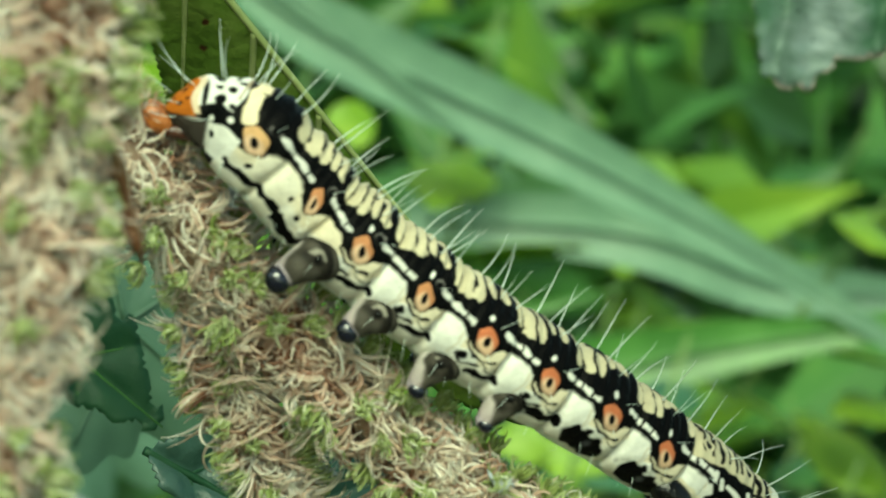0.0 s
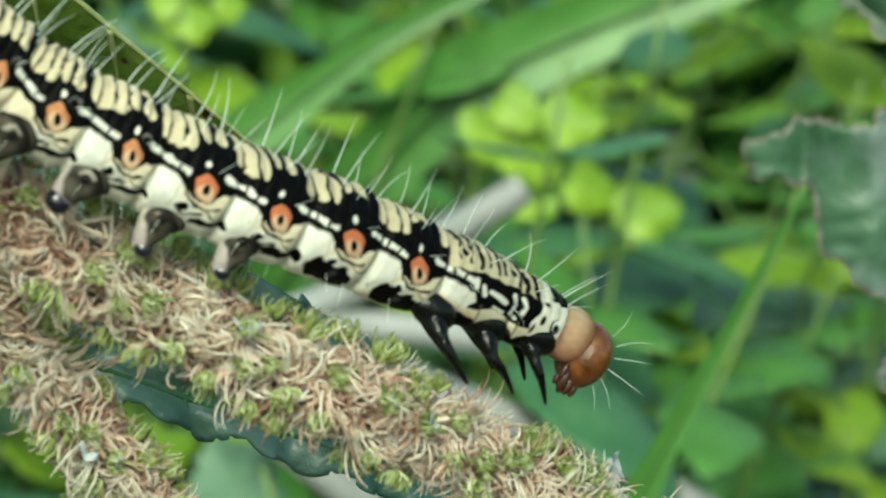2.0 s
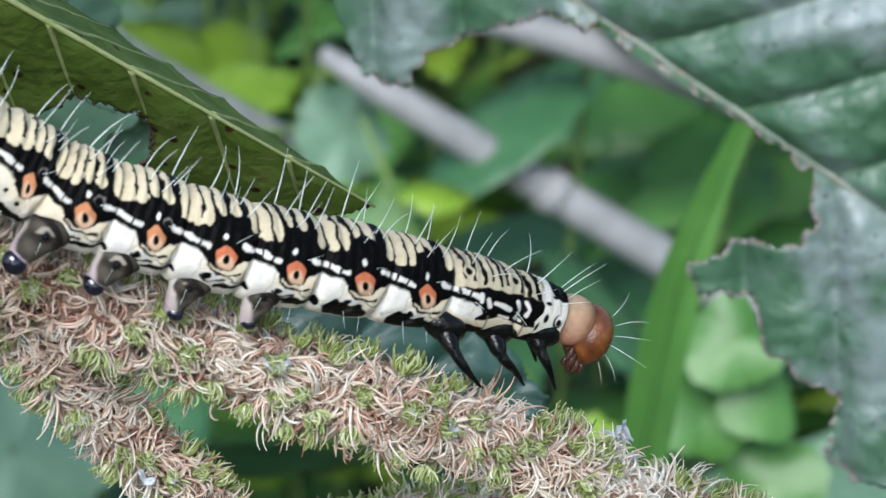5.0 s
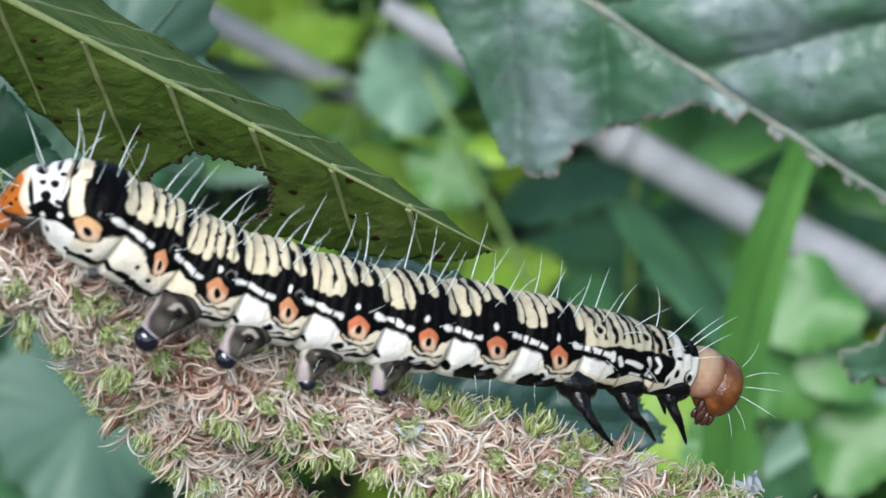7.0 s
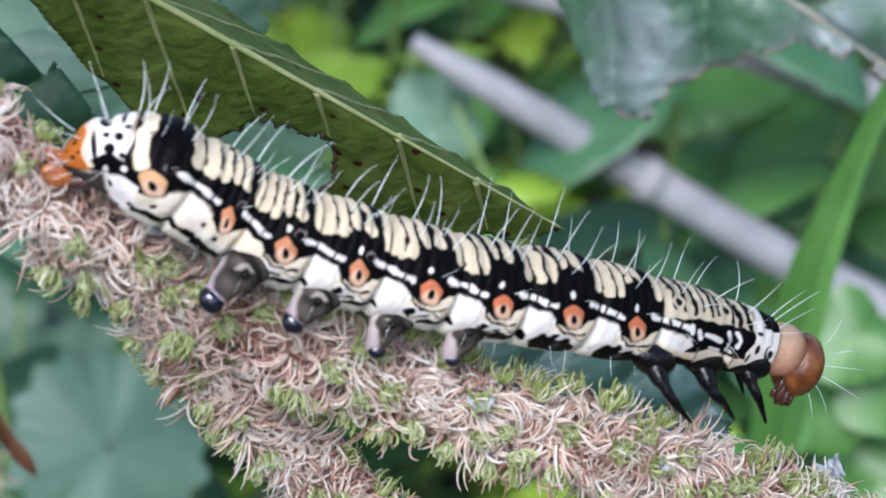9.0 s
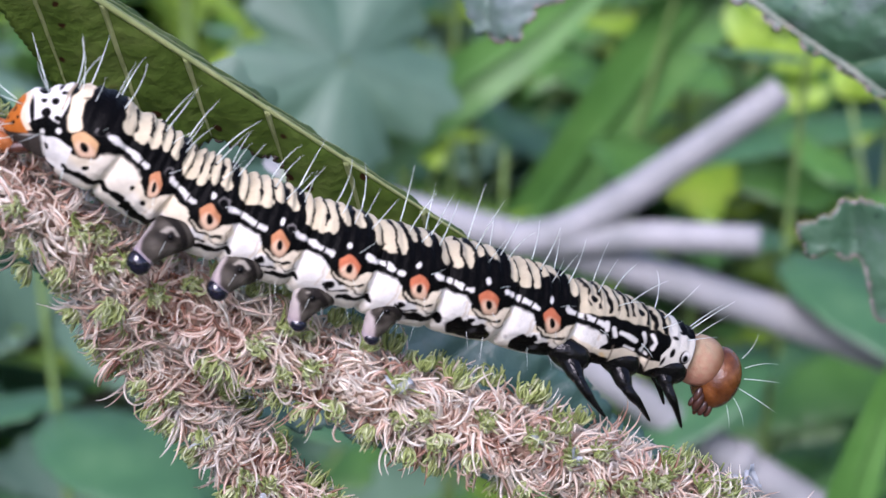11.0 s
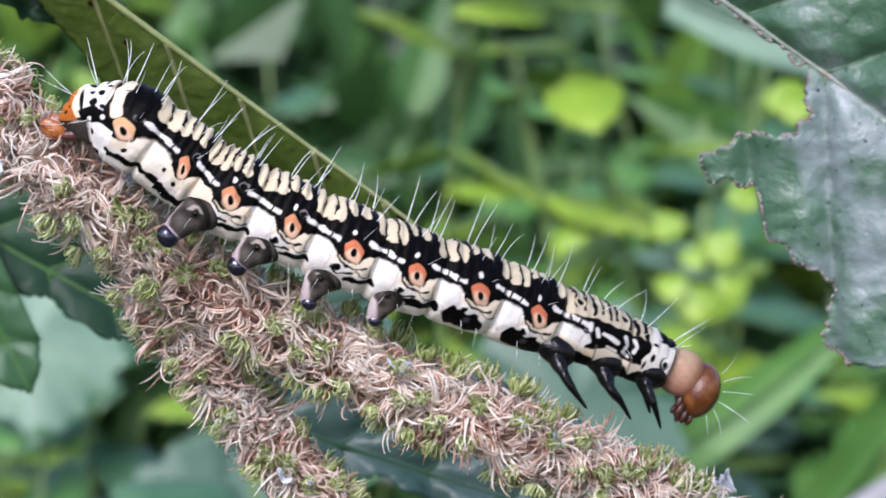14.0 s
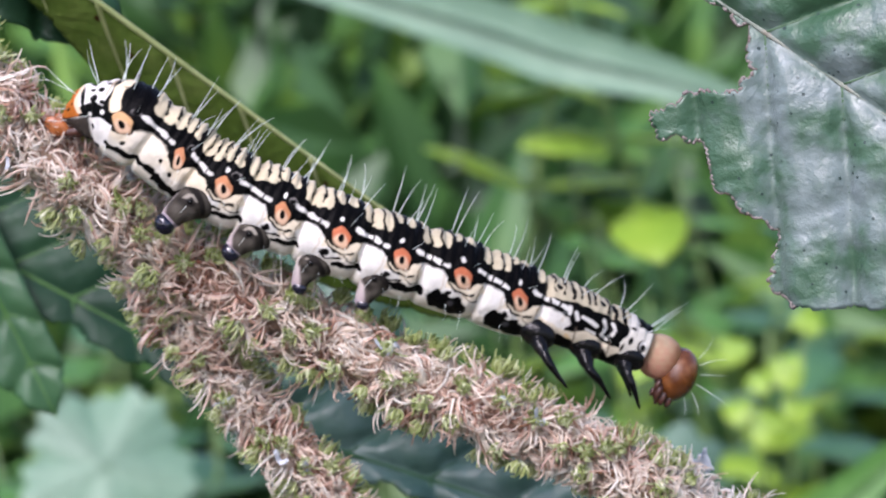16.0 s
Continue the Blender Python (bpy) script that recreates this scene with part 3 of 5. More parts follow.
# ---- the caterpillar ----
# segment coordinate q: 1 to 8 are the abdominal rings with an orange spot each, below 1 the thorax, above 8 the tail
Q_AT = (-1.25, -0.6, 0.1, 1, 2, 3, 4, 5, 6, 7, 8, 8.6, 9.15)
AXIS = ((27.0, 11.3, 587.4), (23.8, 10.3, 589.2), (19.9, 9.0, 591.2), (14.75, 7.6, 593.2), (9.7, 6.0, 595.5), (4.45, 4.6, 597.5), (-0.65, 3.4, 599.7),
        (-5.65, 2.7, 602.0), (-10.55, 2.0, 604.5), (-14.35, 2.0, 607.1), (-18.95, 1.6, 610.4), (-21.9, 2.0, 611.3), (-25.2, 2.5, 610.7))
GIRTH = (2.1, 2.5, 2.8, 3.2, 3.4, 3.48, 3.5, 3.5, 3.48, 3.4, 3.25, 2.5, 1.45)
SPOT = 84.0
RING = 5.7
BLACK, CREAM, WHITE, BAR = np.array((0.0022, 0.0022, 0.0023)), np.array((0.66, 0.56, 0.39)), np.array((0.66, 0.645, 0.59)), np.array((0.47, 0.415, 0.285))
ORANGE, PEACH, BELLY, GREY = np.array((0.43, 0.135, 0.065)), np.array((0.62, 0.42, 0.28)), np.array((0.72, 0.74, 0.66)), np.array((0.052, 0.046, 0.037))


def spline_at(q, at, values):
    """Smooth values over q through the given ones."""
    v = np.asarray(values, float)
    at = np.asarray(at, float)
    m = np.gradient(v, at, axis=0)
    i = np.clip(np.searchsorted(at, q, side="right") - 1, 0, len(at) - 2)
    h = (at[i + 1] - at[i])
    s = (q - at[i]) / h
    if v.ndim > 1:
        h, s = h[:, None], s[:, None]
    return (2 * s**3 - 3 * s**2 + 1) * v[i] + (s**3 - 2 * s**2 + s) * h * m[i] + (-2 * s**3 + 3 * s**2) * v[i + 1] + (s**3 - s**2) * h * m[i + 1]


def body_frames(q):
    c = spline_at(q, Q_AT, AXIS)
    e = 0.02
    t = spline_at(np.clip(q + e, -1.25, 9.15), Q_AT, AXIS) - spline_at(np.clip(q - e, -1.25, 9.15), Q_AT, AXIS)
    t /= np.linalg.norm(t, axis=1)[:, None]
    u = np.array((0, 0, 1.0)) - t[:, 2:3] * t
    u /= np.linalg.norm(u, axis=1)[:, None]
    n = np.cross(u, t)
    n *= np.sign(-n[:, 1:2])
    return c, t, u, n


def body_point(q, deg, k=1.0):
    """A place on the skin: q along the body, degrees from the back towards the near side."""
    c, t, u, n = body_frames(np.array([q]))
    r = spline_at(np.array([q]), Q_AT, GIRTH)[0] * k
    way = math.cos(radians(deg)) * u[0] + math.sin(radians(deg)) * n[0]
    return c[0] + r * way, way, t[0]


def wobble(x, y, s):
    return np.sin(x * 1.3 + s) * np.cos(y * 1.7 - s * 0.7) * 0.5 + np.sin(x * 3.1 - y * 2.3 + s * 1.9) * 0.3 + np.sin(y * 5.3 + x * 4.1 + s) * 0.2


def markings(q, deg, r):
    """Pigment of the skin: b counts millimetres from a ring's spot towards the head, h millimetres up from the spot."""
    k = np.clip(np.floor(q + 0.78), 1, 8)
    b0 = (k - q) * RING
    h0 = np.radians(SPOT - deg) * r
    b = b0 + 0.11 * wobble(b0 * 1.5 + k * 3, h0 * 1.5, k) + 0.05 * wobble(b0 * 5 + k, h0 * 5.5, k)
    h = h0 + 0.11 * wobble(h0 * 1.6 + k * 5, b0 * 1.5, k + 2) + 0.05 * wobble(h0 * 5 + k, b0 * 4.5, k + 3)
    col = np.tile(BLACK, (len(q), 1))

    def paint(mask_sdf, colour, soft=0.1):
        m = np.clip(0.5 - mask_sdf / soft, 0, 1)[:, None]
        nonlocal col
        col = col * (1 - m) + np.asarray(colour) * m

    def oval(cb, ch, rb, rh):
        return (np.sqrt(((b - cb) / rb) ** 2 + ((h - ch) / rh) ** 2) - 1) * min(rb, rh)

    def box(b0_, b1_, h0_, h1_, rnd=0.15):
        db, dh = np.maximum(b0_ - b, b - b1_) + rnd, np.maximum(h0_ - h, h - h1_) + rnd
        return np.hypot(np.maximum(db, 0), np.maximum(dh, 0)) + np.minimum(np.maximum(db, dh), 0) - rnd

    def stroke(pts, width):
        """Distance to a painted line through the points."""
        d = np.full(len(b), 9.0)
        for (b1, h1), (b2, h2) in zip(pts, pts[1:]):
            eb, eh = b2 - b1, h2 - h1
            f = np.clip(((b - b1) * eb + (h - h1) * eh) / (eb * eb + eh * eh), 0, 1)
            d = np.minimum(d, np.hypot(b - b1 - f * eb, h - h1 - f * eh))
        return d - width * (1 + 0.2 * np.sin(b * 4.1 + h * 3.3))

    only = lambda cond, d: np.where(cond, d, 9.0)
    abd = (q > 0.2) & (q < 8.25)
    mid = abd & (k <= 7)
    legged = mid & (k >= 3) & (k <= 6)
    tan, shade = np.array((0.3, 0.24, 0.16)), np.array((0.48, 0.4, 0.28))
    # flank below the black side band: a cream lobe, then a white one
    edge = np.interp(b, (-1.3, -0.8, 0.0, 0.9, 1.35, 2.2, 3.9, 4.4), (-0.55, -0.9, -1.2, -0.75, -0.3, -0.02, -0.2, -0.6))
    paint(only(abd, h - edge), WHITE * np.array((0.95, 0.86, 0.7)))
    paint(only(abd, h + 1.75 + 0.15 * np.sin(b * 1.7)), WHITE * np.array((0.97, 0.94, 0.88)), 0.5)
    paint(only(abd & (k == 8), np.maximum(h - edge, np.abs(b - 2.6) - 1.7)), WHITE * np.array((0.97, 0.92, 0.82)), 0.4)
    patch = np.maximum(box(2.1, 4.75, -3.0, 0.6, 0.7) + 0.2 * np.sin(h * 2.6 + k * 1.7) + 0.08 * np.sin(h * 6 + b * 3), h - edge - 0.05)
    paint(only(mid & (k <= 6), patch), WHITE, 0.25)
    # tan and shade strokes put the darkening of the skin folds into the pigment
    paint(only(mid & (k <= 6), stroke(((2.0, -0.2), (1.8, -1.0), (2.1, -2.0)), 0.05)), tan * 0.6, 0.15)
    paint(only(mid & (k <= 6), stroke(((0.9, -1.7), (1.5, -2.0), (2.2, -1.9)), 0.06)), BLACK, 0.12)
    paint(only(mid & (k <= 6), stroke(((4.1, -0.5), (4.25, -1.3), (4.0, -2.2)), 0.04)), shade, 0.2)
    # the white oval with a black pupil under the spot, and the line over it
    paint(only(mid & (k <= 6), oval(-0.55, -1.85, 1.0, 0.52)), WHITE)
    paint(only(mid & (k <= 6), stroke(((-1.3, -1.9), (-0.5, -2.3), (0.6, -2.05)), 0.11)), BLACK)
    paint(only(mid & (k <= 6), oval(-0.75, -1.8, 0.33, 0.27)), BLACK)
    paint(only(mid & (k <= 6), stroke(((-1.25, -0.3), (-1.0, -1.0), (-0.2, -1.45), (0.9, -1.5), (1.5, -1.25)), 0.1)), BLACK)
    paint(only(legged, stroke(((0.3, -2.7), (1.3, -2.5), (2.6, -2.45)), 0.27)), BLACK)
    paint(only(legged & (k == 3), stroke(((-0.5, -2.75), (1.2, -2.65), (2.4, -2.65)), 0.42)), BLACK)
    paint(only(legged, box(-1.6, 0.2, -4.2, -2.9, 0.4)), WHITE * 0.93, 0.3)
    # belly, and the black blotches above it between the legless rings
    paint(np.where(abd | (q > 8.25), h + 3.95 + 0.2 * np.sin(b * 1.6 + k), 9.0), BELLY, 0.3)
    for cq in (2.08, 1.1):
        x = (cq - q) * RING
        d = np.sqrt((x / 2.3) ** 2 + ((h0 + 2.9 + 0.12 * x) / 0.95) ** 2) - 1
        paint(np.where(q < 3, d + 0.16 * np.sin(x * 2.9 + cq) + 0.1 * np.sin(x * 6.1), 9.0), BLACK, 0.1)
        paint(np.where(q < 3, np.hypot(x - 0.3, h0 + 2.7) - 0.3, 9.0), np.array((0.05, 0.05, 0.055)), 0.25)
    paint(only(k == 7, stroke(((-1.3, -2.9), (0.4, -3.2), (2.2, -3.2), (3.4, -3.3)), 0.5)), BLACK)
    paint(only((k == 8) & (q < 8.3), stroke(((-2.4, -2.0), (-1.4, -2.3), (0.2, -2.6), (2.4, -2.85), (4.6, -2.6)), 0.27)), BLACK)
    for cb, ch, s in ((0.7, -1.85, 0.27), (4.35, -1.4, 0.24), (-0.7, -2.25, 0.2)):
        paint(only((k == 8) & (q < 8.3), oval(cb, ch, s, s * 0.9)), BLACK)
    paint(only(k == 7, oval(0.15, -1.75, 0.32, 0.22)), BLACK)
    # painted fold shade on the seventh ring
    paint(only(k == 7, stroke(((1.0, -1.0), (1.15, -1.9), (0.9, -2.5)), 0.04)), shade, 0.2)
    # white line along the black side band, beaded towards the head
    line = stroke(((1.25, 0.92), (2.6, 0.72), (4.2, 0.4)), 0.2)
    gap = np.minimum(np.abs(b - 3.5 - 0.2 * h), np.where(k <= 3, np.minimum(np.abs(b - 2.75), np.abs(b - 2.05)), np.where(k == 4, np.abs(b - 2.75), 9.0)))
    paint(only(abd, np.maximum(line, 0.09 - gap)), np.where((k <= 4)[:, None], WHITE * 0.95, WHITE * 0.8))
    # pale bars across the back: three long ones and two short, closed up to combs on the rear rings
    rear = np.clip(k - 3, 0, 3)
    for i_, (cb, hw, ft, rise) in enumerate(((1.78, 0.36, 1.95, 0.05), (2.78, 0.39, 1.72, 0.0), (3.74, 0.35, 1.85, 0.05), (4.78, 0.36, 3.1, 0.32), (-0.92, 0.36, 3.1, 0.32), (0.3, 0.4, 3.15, 0.35), (6.0, 0.4, 3.15, 0.35))):
        w_ = hw * (0.95 + 0.035 * rear + 0.16 * np.sin(h * 2.3 + i_ * 1.7 + k))
        foot = ft - rise * rear + 0.13 * np.sin(k * 2.1 + i_)
        x = b - cb - 0.1 * (3 - h) + 0.06 * np.sin(h * 3.1 + i_ + k)
        up = np.clip((h - foot) / 0.45, 0.0, 1.0)
        paint(only(abd & (q < 7.82), np.maximum(np.abs(x) - w_ * np.sqrt(np.clip(1 - (1 - up) ** 2, 0.0, 1)), foot - h)), BAR, 0.08)
    join = np.maximum(np.abs(h - 2.1 - 0.1 * np.sin(b * 2 + k)) - 0.22, np.abs(b - 2.85) - np.where(k == 4, 0.45, 1.0))
    paint(only(abd & (k >= 4) & (q < 7.7), join), BAR, 0.08)
    paint(only(abd & (k >= 6) & (q < 7.7), np.maximum(np.abs(h - 2.55) - 0.2, np.abs(b - 4.4) - 0.75)), BAR, 0.08)
    for cb, ch in ((1.05, 3.3), (3.3, 3.1)):
        paint(only(abd & (k >= 5) & (q < 7.6), oval(cb, ch, 0.2, 0.4)), BLACK)
    # the spot: an orange arch over a pale peach floor with a black pupil
    bs, hs = 1.1 * (b0 + 0.33 * h0 + 0.05 * np.sin(h0 * 4 + k)), 1.1 * (h0 + 0.13 + 0.05 * np.sin(b0 * 5 + k))
    ring = lambda rb, rh: (np.sqrt((bs / rb) ** 2 + (hs / rh) ** 2) - 1) * 0.95
    paint(only(abd, ring(1.05, 1.12)), BLACK, 0.06)
    warm = np.where((k == 8)[:, None], np.array((0.52, 0.31, 0.15)), np.where((k >= 5)[:, None], ORANGE * np.array((1.0, 1.4, 1.4)), ORANGE))
    crown = (np.sqrt((bs / (0.88 + 0.22 * np.clip(hs, -1, 0.35) - 0.75 * np.clip(hs - 0.35, 0, 1))) ** 2 + (hs / 0.93) ** 2) - 1) * 0.9
    paint(only(abd, crown), warm, 0.09)
    paint(only(abd, (np.sqrt((bs / 0.68) ** 2 + ((hs + 0.42) / 0.6) ** 2) - 1) * 0.6), PEACH, 0.3)
    paint(only(abd, (np.sqrt((bs / 0.28) ** 2 + ((hs + 0.18) / 0.38) ** 2) - 1) * 0.27), BLACK, 0.07)
    paint(only(abd, oval(-1.02, -0.55, 0.27, 0.25)), BLACK)
    paint(only(abd & (k <= 6), oval(-0.36, 1.3, 0.19, 0.24)), WHITE)
    paint(only(abd & (k >= 5), oval(0.62, 1.18, 0.42, 0.36)), np.array((0.16, 0.15, 0.14)), 0.12)
    paint(only(abd & (k >= 5), oval(0.62, 1.1, 0.33, 0.32)), BLACK)
    # tail hump: black saddle, slanting cream bar, white dotted rump, orange end plate
    ta = (q - 8) * RING
    b, h = -ta, h0
    paint(only((q > 7.8) & (q < 8.15), 1.2 - h), BLACK)
    paint(only(q > 8.0, np.where(q < 8.25, 1.0, 0.0) - h - 0.15 * np.sin(ta * 2)), BLACK)
    paint(only(q > 8.06, stroke(((-0.95, 0.75), (-1.3, 1.4), (-1.3, 3.0), (-1.0, 5.2)), 0.42)), CREAM)
    paint(only(q > 8.06, stroke(((-0.8, 3.2), (-1.1, 2.9)), 0.06)), BLACK)
    rump = np.maximum(1.95 + 0.1 * np.sin(h * 2.2) - ta, 0.62 - h + 0.25 * np.sin(ta * 2.6))
    paint(only(q > 8.2, rump), WHITE)
    paint(only(q > 8.25, stroke(((-2.1, 1.6), (-2.05, 3.0), (-1.95, 4.4)), 0.08)), tan, 0.12)
    paint(only(q > 8.1, np.maximum(h + 0.55 + 0.12 * np.sin(ta * 2.4), -2.75 - h)), WHITE)
    for ca, ch, rb_, rh_ in ((3.1, 1.15, 0.36, 0.4), (2.65, 2.1, 0.26, 0.32), (3.45, 3.3, 0.3, 0.36), (2.6, 3.7, 0.12, 0.5), (2.87, -1.4, 0.3, 0.26), (0.73, -2.25, 0.2, 0.2), (2.9, 0.1, 0.75, 0.3), (3.95, 1.2, 0.16, 1.3), (2.2, 0.9, 0.3, 0.2), (3.35, 2.2, 0.2, 0.24), (2.3, 2.9, 0.2, 0.2), (3.0, 4.3, 0.3, 0.3), (2.35, 0.35, 0.5, 0.3)):
        paint(only(q > 8.1, oval(-ca, ch, rb_, rh_)), BLACK)
    for ca, ch in ((1.92, 0.1), (3.3, -0.35)):
        paint(only(q > 8.1, oval(-ca, ch, 0.22, 0.2)), WHITE)
    paint(only(q > 8.5, np.maximum(4.15 + 0.15 * np.sin(h * 2) - ta, -h - 0.2)), np.array((0.62, 0.5, 0.36)))
    paint(only(q > 8.5, np.maximum(4.55 + 0.2 * np.sin(h * 2) - ta, -h - 0.4)), np.array((0.42, 0.125, 0.02)))
    paint(only(q > 8.5, np.maximum(3.5 - ta, h + 0.5)), np.array((0.05, 0.042, 0.035)), 0.3)
    for ca, ch, s in ((5.2, 1.8, 0.2), (5.5, 0.6, 0.2), (5.0, 2.9, 0.16), (5.9, 1.4, 0.15), (5.0, 0.9, 0.13), (4.9, 2.2, 0.12)):
        paint(only(q > 8.6, oval(-ca, ch, s, s)), BLACK)
    # thorax: barred back, black side band with white scrolls, cream flank, black leg bases
    tq = q < 0.62
    b, h = (1 - q) * RING, h0
    w = 0.12 * wobble(b * 1.6, h * 1.6, 4.0)
    paint(only(tq, 1.05 + 0.03 * (b - 4) + w - h), BAR)
    for cb, tilt, wd, foot in ((2.2, 0.05, 0.16, 1.0), (3.0, 0.1, 0.1, 1.6), (3.75, 0.05, 0.12, 1.5), (4.5, 0.12, 0.14, 1.3), (5.15, 0.1, 0.1, 1.7), (5.75, 0.12, 0.13, 1.4), (6.35, 0.1, 0.11, 1.6), (7.55, 0.1, 0.14, 1.3), (8.3, 0.12, 0.16, 1.2), (9.1, 0.1, 0.2, 1.1)):
        paint(only(tq, np.maximum(np.abs(b - cb + tilt * (h - 2) + w) - wd, foot - h)), BLACK, 0.09)
    for cb, ch, s in ((3.32, 2.25, 0.3), (7.0, 2.2, 0.3)):
        paint(only(tq, oval(cb, ch, s + 0.16, s + 0.2)), BAR)
        paint(only(tq, oval(cb, ch, s, s)), BLACK)
    for pts, wd in ((((2.3, -0.1), (3.1, -0.55)), 0.17), (((4.4, 0.55), (4.5, 0.05)), 0.16), (((3.75, -0.3), (3.8, -0.95), (4.3, -1.2), (4.75, -0.85), (4.45, -0.4)), 0.17), (((5.0, 0.3), (5.25, -0.2)), 0.15),
                    (((5.6, 0.12), (6.9, -0.12)), 0.18), (((7.35, 0.55), (7.75, 0.0), (7.6, -0.65), (8.2, -0.95)), 0.16), (((8.2, 0.75), (8.6, 0.2), (8.5, -0.3)), 0.15), (((6.2, -0.75), (7.0, -0.85)), 0.1)):
        paint(only(tq, stroke(pts, wd)), WHITE * 0.92)
    paint(only(tq, h + 1.3 - 0.05 * (b - 4) + 0.22 * np.sin(b * 1.55 + 0.9) + w), WHITE * np.array((0.95, 0.87, 0.72)))
    for cb in (5.55, 8.75):
        paint(only(tq, stroke(((cb - 0.15, -1.0), (cb, -1.6), (cb + 0.25, -2.5)), 0.07)), np.array((0.1, 0.08, 0.06)), 0.12)
    paint(only(tq, stroke(((4.9, -1.9), (5.3, -2.2)), 0.12)), np.array((0.6, 0.42, 0.2)), 0.3)
    paint(only(tq & (b > 9.65 + 0.2 * np.sin(h * 3)), -9 + 0 * h), WHITE * np.array((0.95, 0.93, 0.87)), 0.3)
    for cb, ch, s, s2 in ((10.3, -0.05, 0.22, 0.36), (11.7, 2.9, 1.3, 1.35), (10.2, 1.1, 0.3, 0.15), (9.75, 0.6, 0.13, 0.4), (9.8, -0.9, 0.14, 0.4), (10.9, 1.75, 0.35, 0.15), (12.1, -1.4, 0.2, 0.3)):
        paint(only(tq, oval(cb, ch, s, s2)), BLACK)
    paint(only(tq, oval(11.55, -0.05, 0.48, 0.56)), BLACK)
    paint(only(tq, oval(11.62, 0.06, 0.36, 0.44)), WHITE)
    paint(only(tq, oval(11.66, -0.1, 0.26, 0.28)), BLACK)
    for cb, ch, rb_ in ((3.9, -3.2, 2.4), (7.5, -2.95, 1.8), (10.4, -2.6, 1.3)):
        paint(only(tq, oval(cb, ch, rb_, 1.2) + 0.14 * wobble(b * 1.5, h * 1.8, cb)), BLACK)
    paint(only(tq, h + 4.15), BELLY, 0.3)
    return np.clip(col, 0.002, 0.92)


def caterpillar():
    ob = thing("caterpillar", (4.85, 4.87, 594), "cream and black caterpillar with orange spots, brown head and white bristles", "caterpillar")
    nu, nt = 900, 264
    q = np.linspace(-1.25, 9.15, nu)
    c, t, u, n = body_frames(q)
    r = spline_at(q, Q_AT, GIRTH)
    # rings swell between the segment folds; fine cross folds lie on each
    f = (q + 0.42) % 1.0
    swell = 1 + 0.065 * np.sin(np.pi * f) ** 0.6 - 0.09 * np.exp(-((np.minimum(f, 1 - f) / 0.05) ** 2))
    fine = 0.026 * np.cos(2 * np.pi * q * 6.2)
    th = np.linspace(-np.pi, np.pi, nt, endpoint=False)
    deg = np.abs(np.degrees(th))
    back = np.clip(np.cos(th), 0, 1)
    side = np.exp(-((deg - 118) / 22) ** 2)
    rad = r[:, None] * (swell[:, None] * (1 + 0.03 * side * np.sin(np.pi * f)[:, None]) + fine[:, None] * back[None] + (0.07 + 0.09 * np.clip(q - 6.8, 0, 1))[:, None] * np.exp(-((deg - 150) / 22) ** 2)[None])
    rad += (0.16 * np.exp(-((np.abs(q[:, None] - np.round(q[:, None])) * RING / 0.9) ** 2) - ((deg[None] - SPOT) / 14) ** 2)) * ((q > 0.6) & (q < 8.5))[:, None]
    kk = np.clip(np.floor(q + 0.78), 1, 8)
    bb = (kk - q) * RING
    lobe = 0.12 * np.exp(-(((bb - 3.3) / 0.95) ** 2)) + 0.13 * np.exp(-(((bb - 1.45) / 0.42) ** 2)) - 0.1 * np.exp(-(((bb - 2.08) / 0.16) ** 2)) + 0.1 * np.exp(-(((bb + 0.5) / 0.5) ** 2))
    rad += lobe[:, None] * np.exp(-(((deg - 112) / 20) ** 2))[None] * ((q > 0.3) & (q < 8.2))[:, None]
    ridge = 0.05 * np.cos(bb * 2 * np.pi / 0.98 - 1.1)
    rad += ridge[:, None] * np.clip((60 - deg) / 25, 0, 1)[None] * ((q > 0.3) & (q < 7.8))[:, None]
    hump = 0.22 * np.exp(-(((q - 8.05) / 0.45) ** 2))[:, None] * back[None]
    rad = rad + hump
    end = np.clip((9.15 - q) / 0.35, 0.0, 1)[:, None] ** 0.5
    start = np.clip((q + 1.25) / 0.1, 0.25, 1)[:, None] ** 0.5
    rad = rad * np.clip(end, 0.12, 1) * start
    v = c[:, None] + rad[..., None] * (np.cos(th)[None, :, None] * u[:, None] + np.sin(th)[None, :, None] * n[:, None])
    qq, dd, rr = (np.broadcast_to(x, (nu, nt)).ravel() for x in (q[:, None], deg[None], r[:, None]))
    faces = grid_faces(nu, nt, True).tolist() + [list(range(nt))[::-1], [(nu - 1) * nt + k for k in range(nt)]]
    part("body", (v.reshape(-1, 3), faces), skin, ob, "cream body with black bands and bars and orange spots", colours=markings(qq, dd, rr))

    # head, collar, mouthparts
    ax = np.array(((0.86, 0.27, -0.43), (0.43, 0.07, 0.9), (-0.27, 0.96, 0.05)))
    ax[1] -= ax[0] * (ax[0] @ ax[1])
    ax[1] /= np.linalg.norm(ax[1])
    ax[0] /= np.linalg.norm(ax[0])
    ax[2] = np.cross(ax[0], ax[1])
    cv, cf = ellipsoid(np.array((28.2, 11.88, 586.75)), ax, (1.8, 2.12, 1.9), power=0.5)
    up = ((cv - (27.9, 11.75, 587.1)) @ ax[1] / 2.2)[:, None]
    on = ((cv - (27.9, 11.75, 587.1)) @ ax[0] / 1.85)[:, None]
    mixed = np.clip(0.45 + 0.6 * up - 0.2 * on + 0.25 * np.sin(cv[:, :1] * 7 + cv[:, 2:] * 5 + np.sin(cv[:, 2:] * 9)), 0, 1)
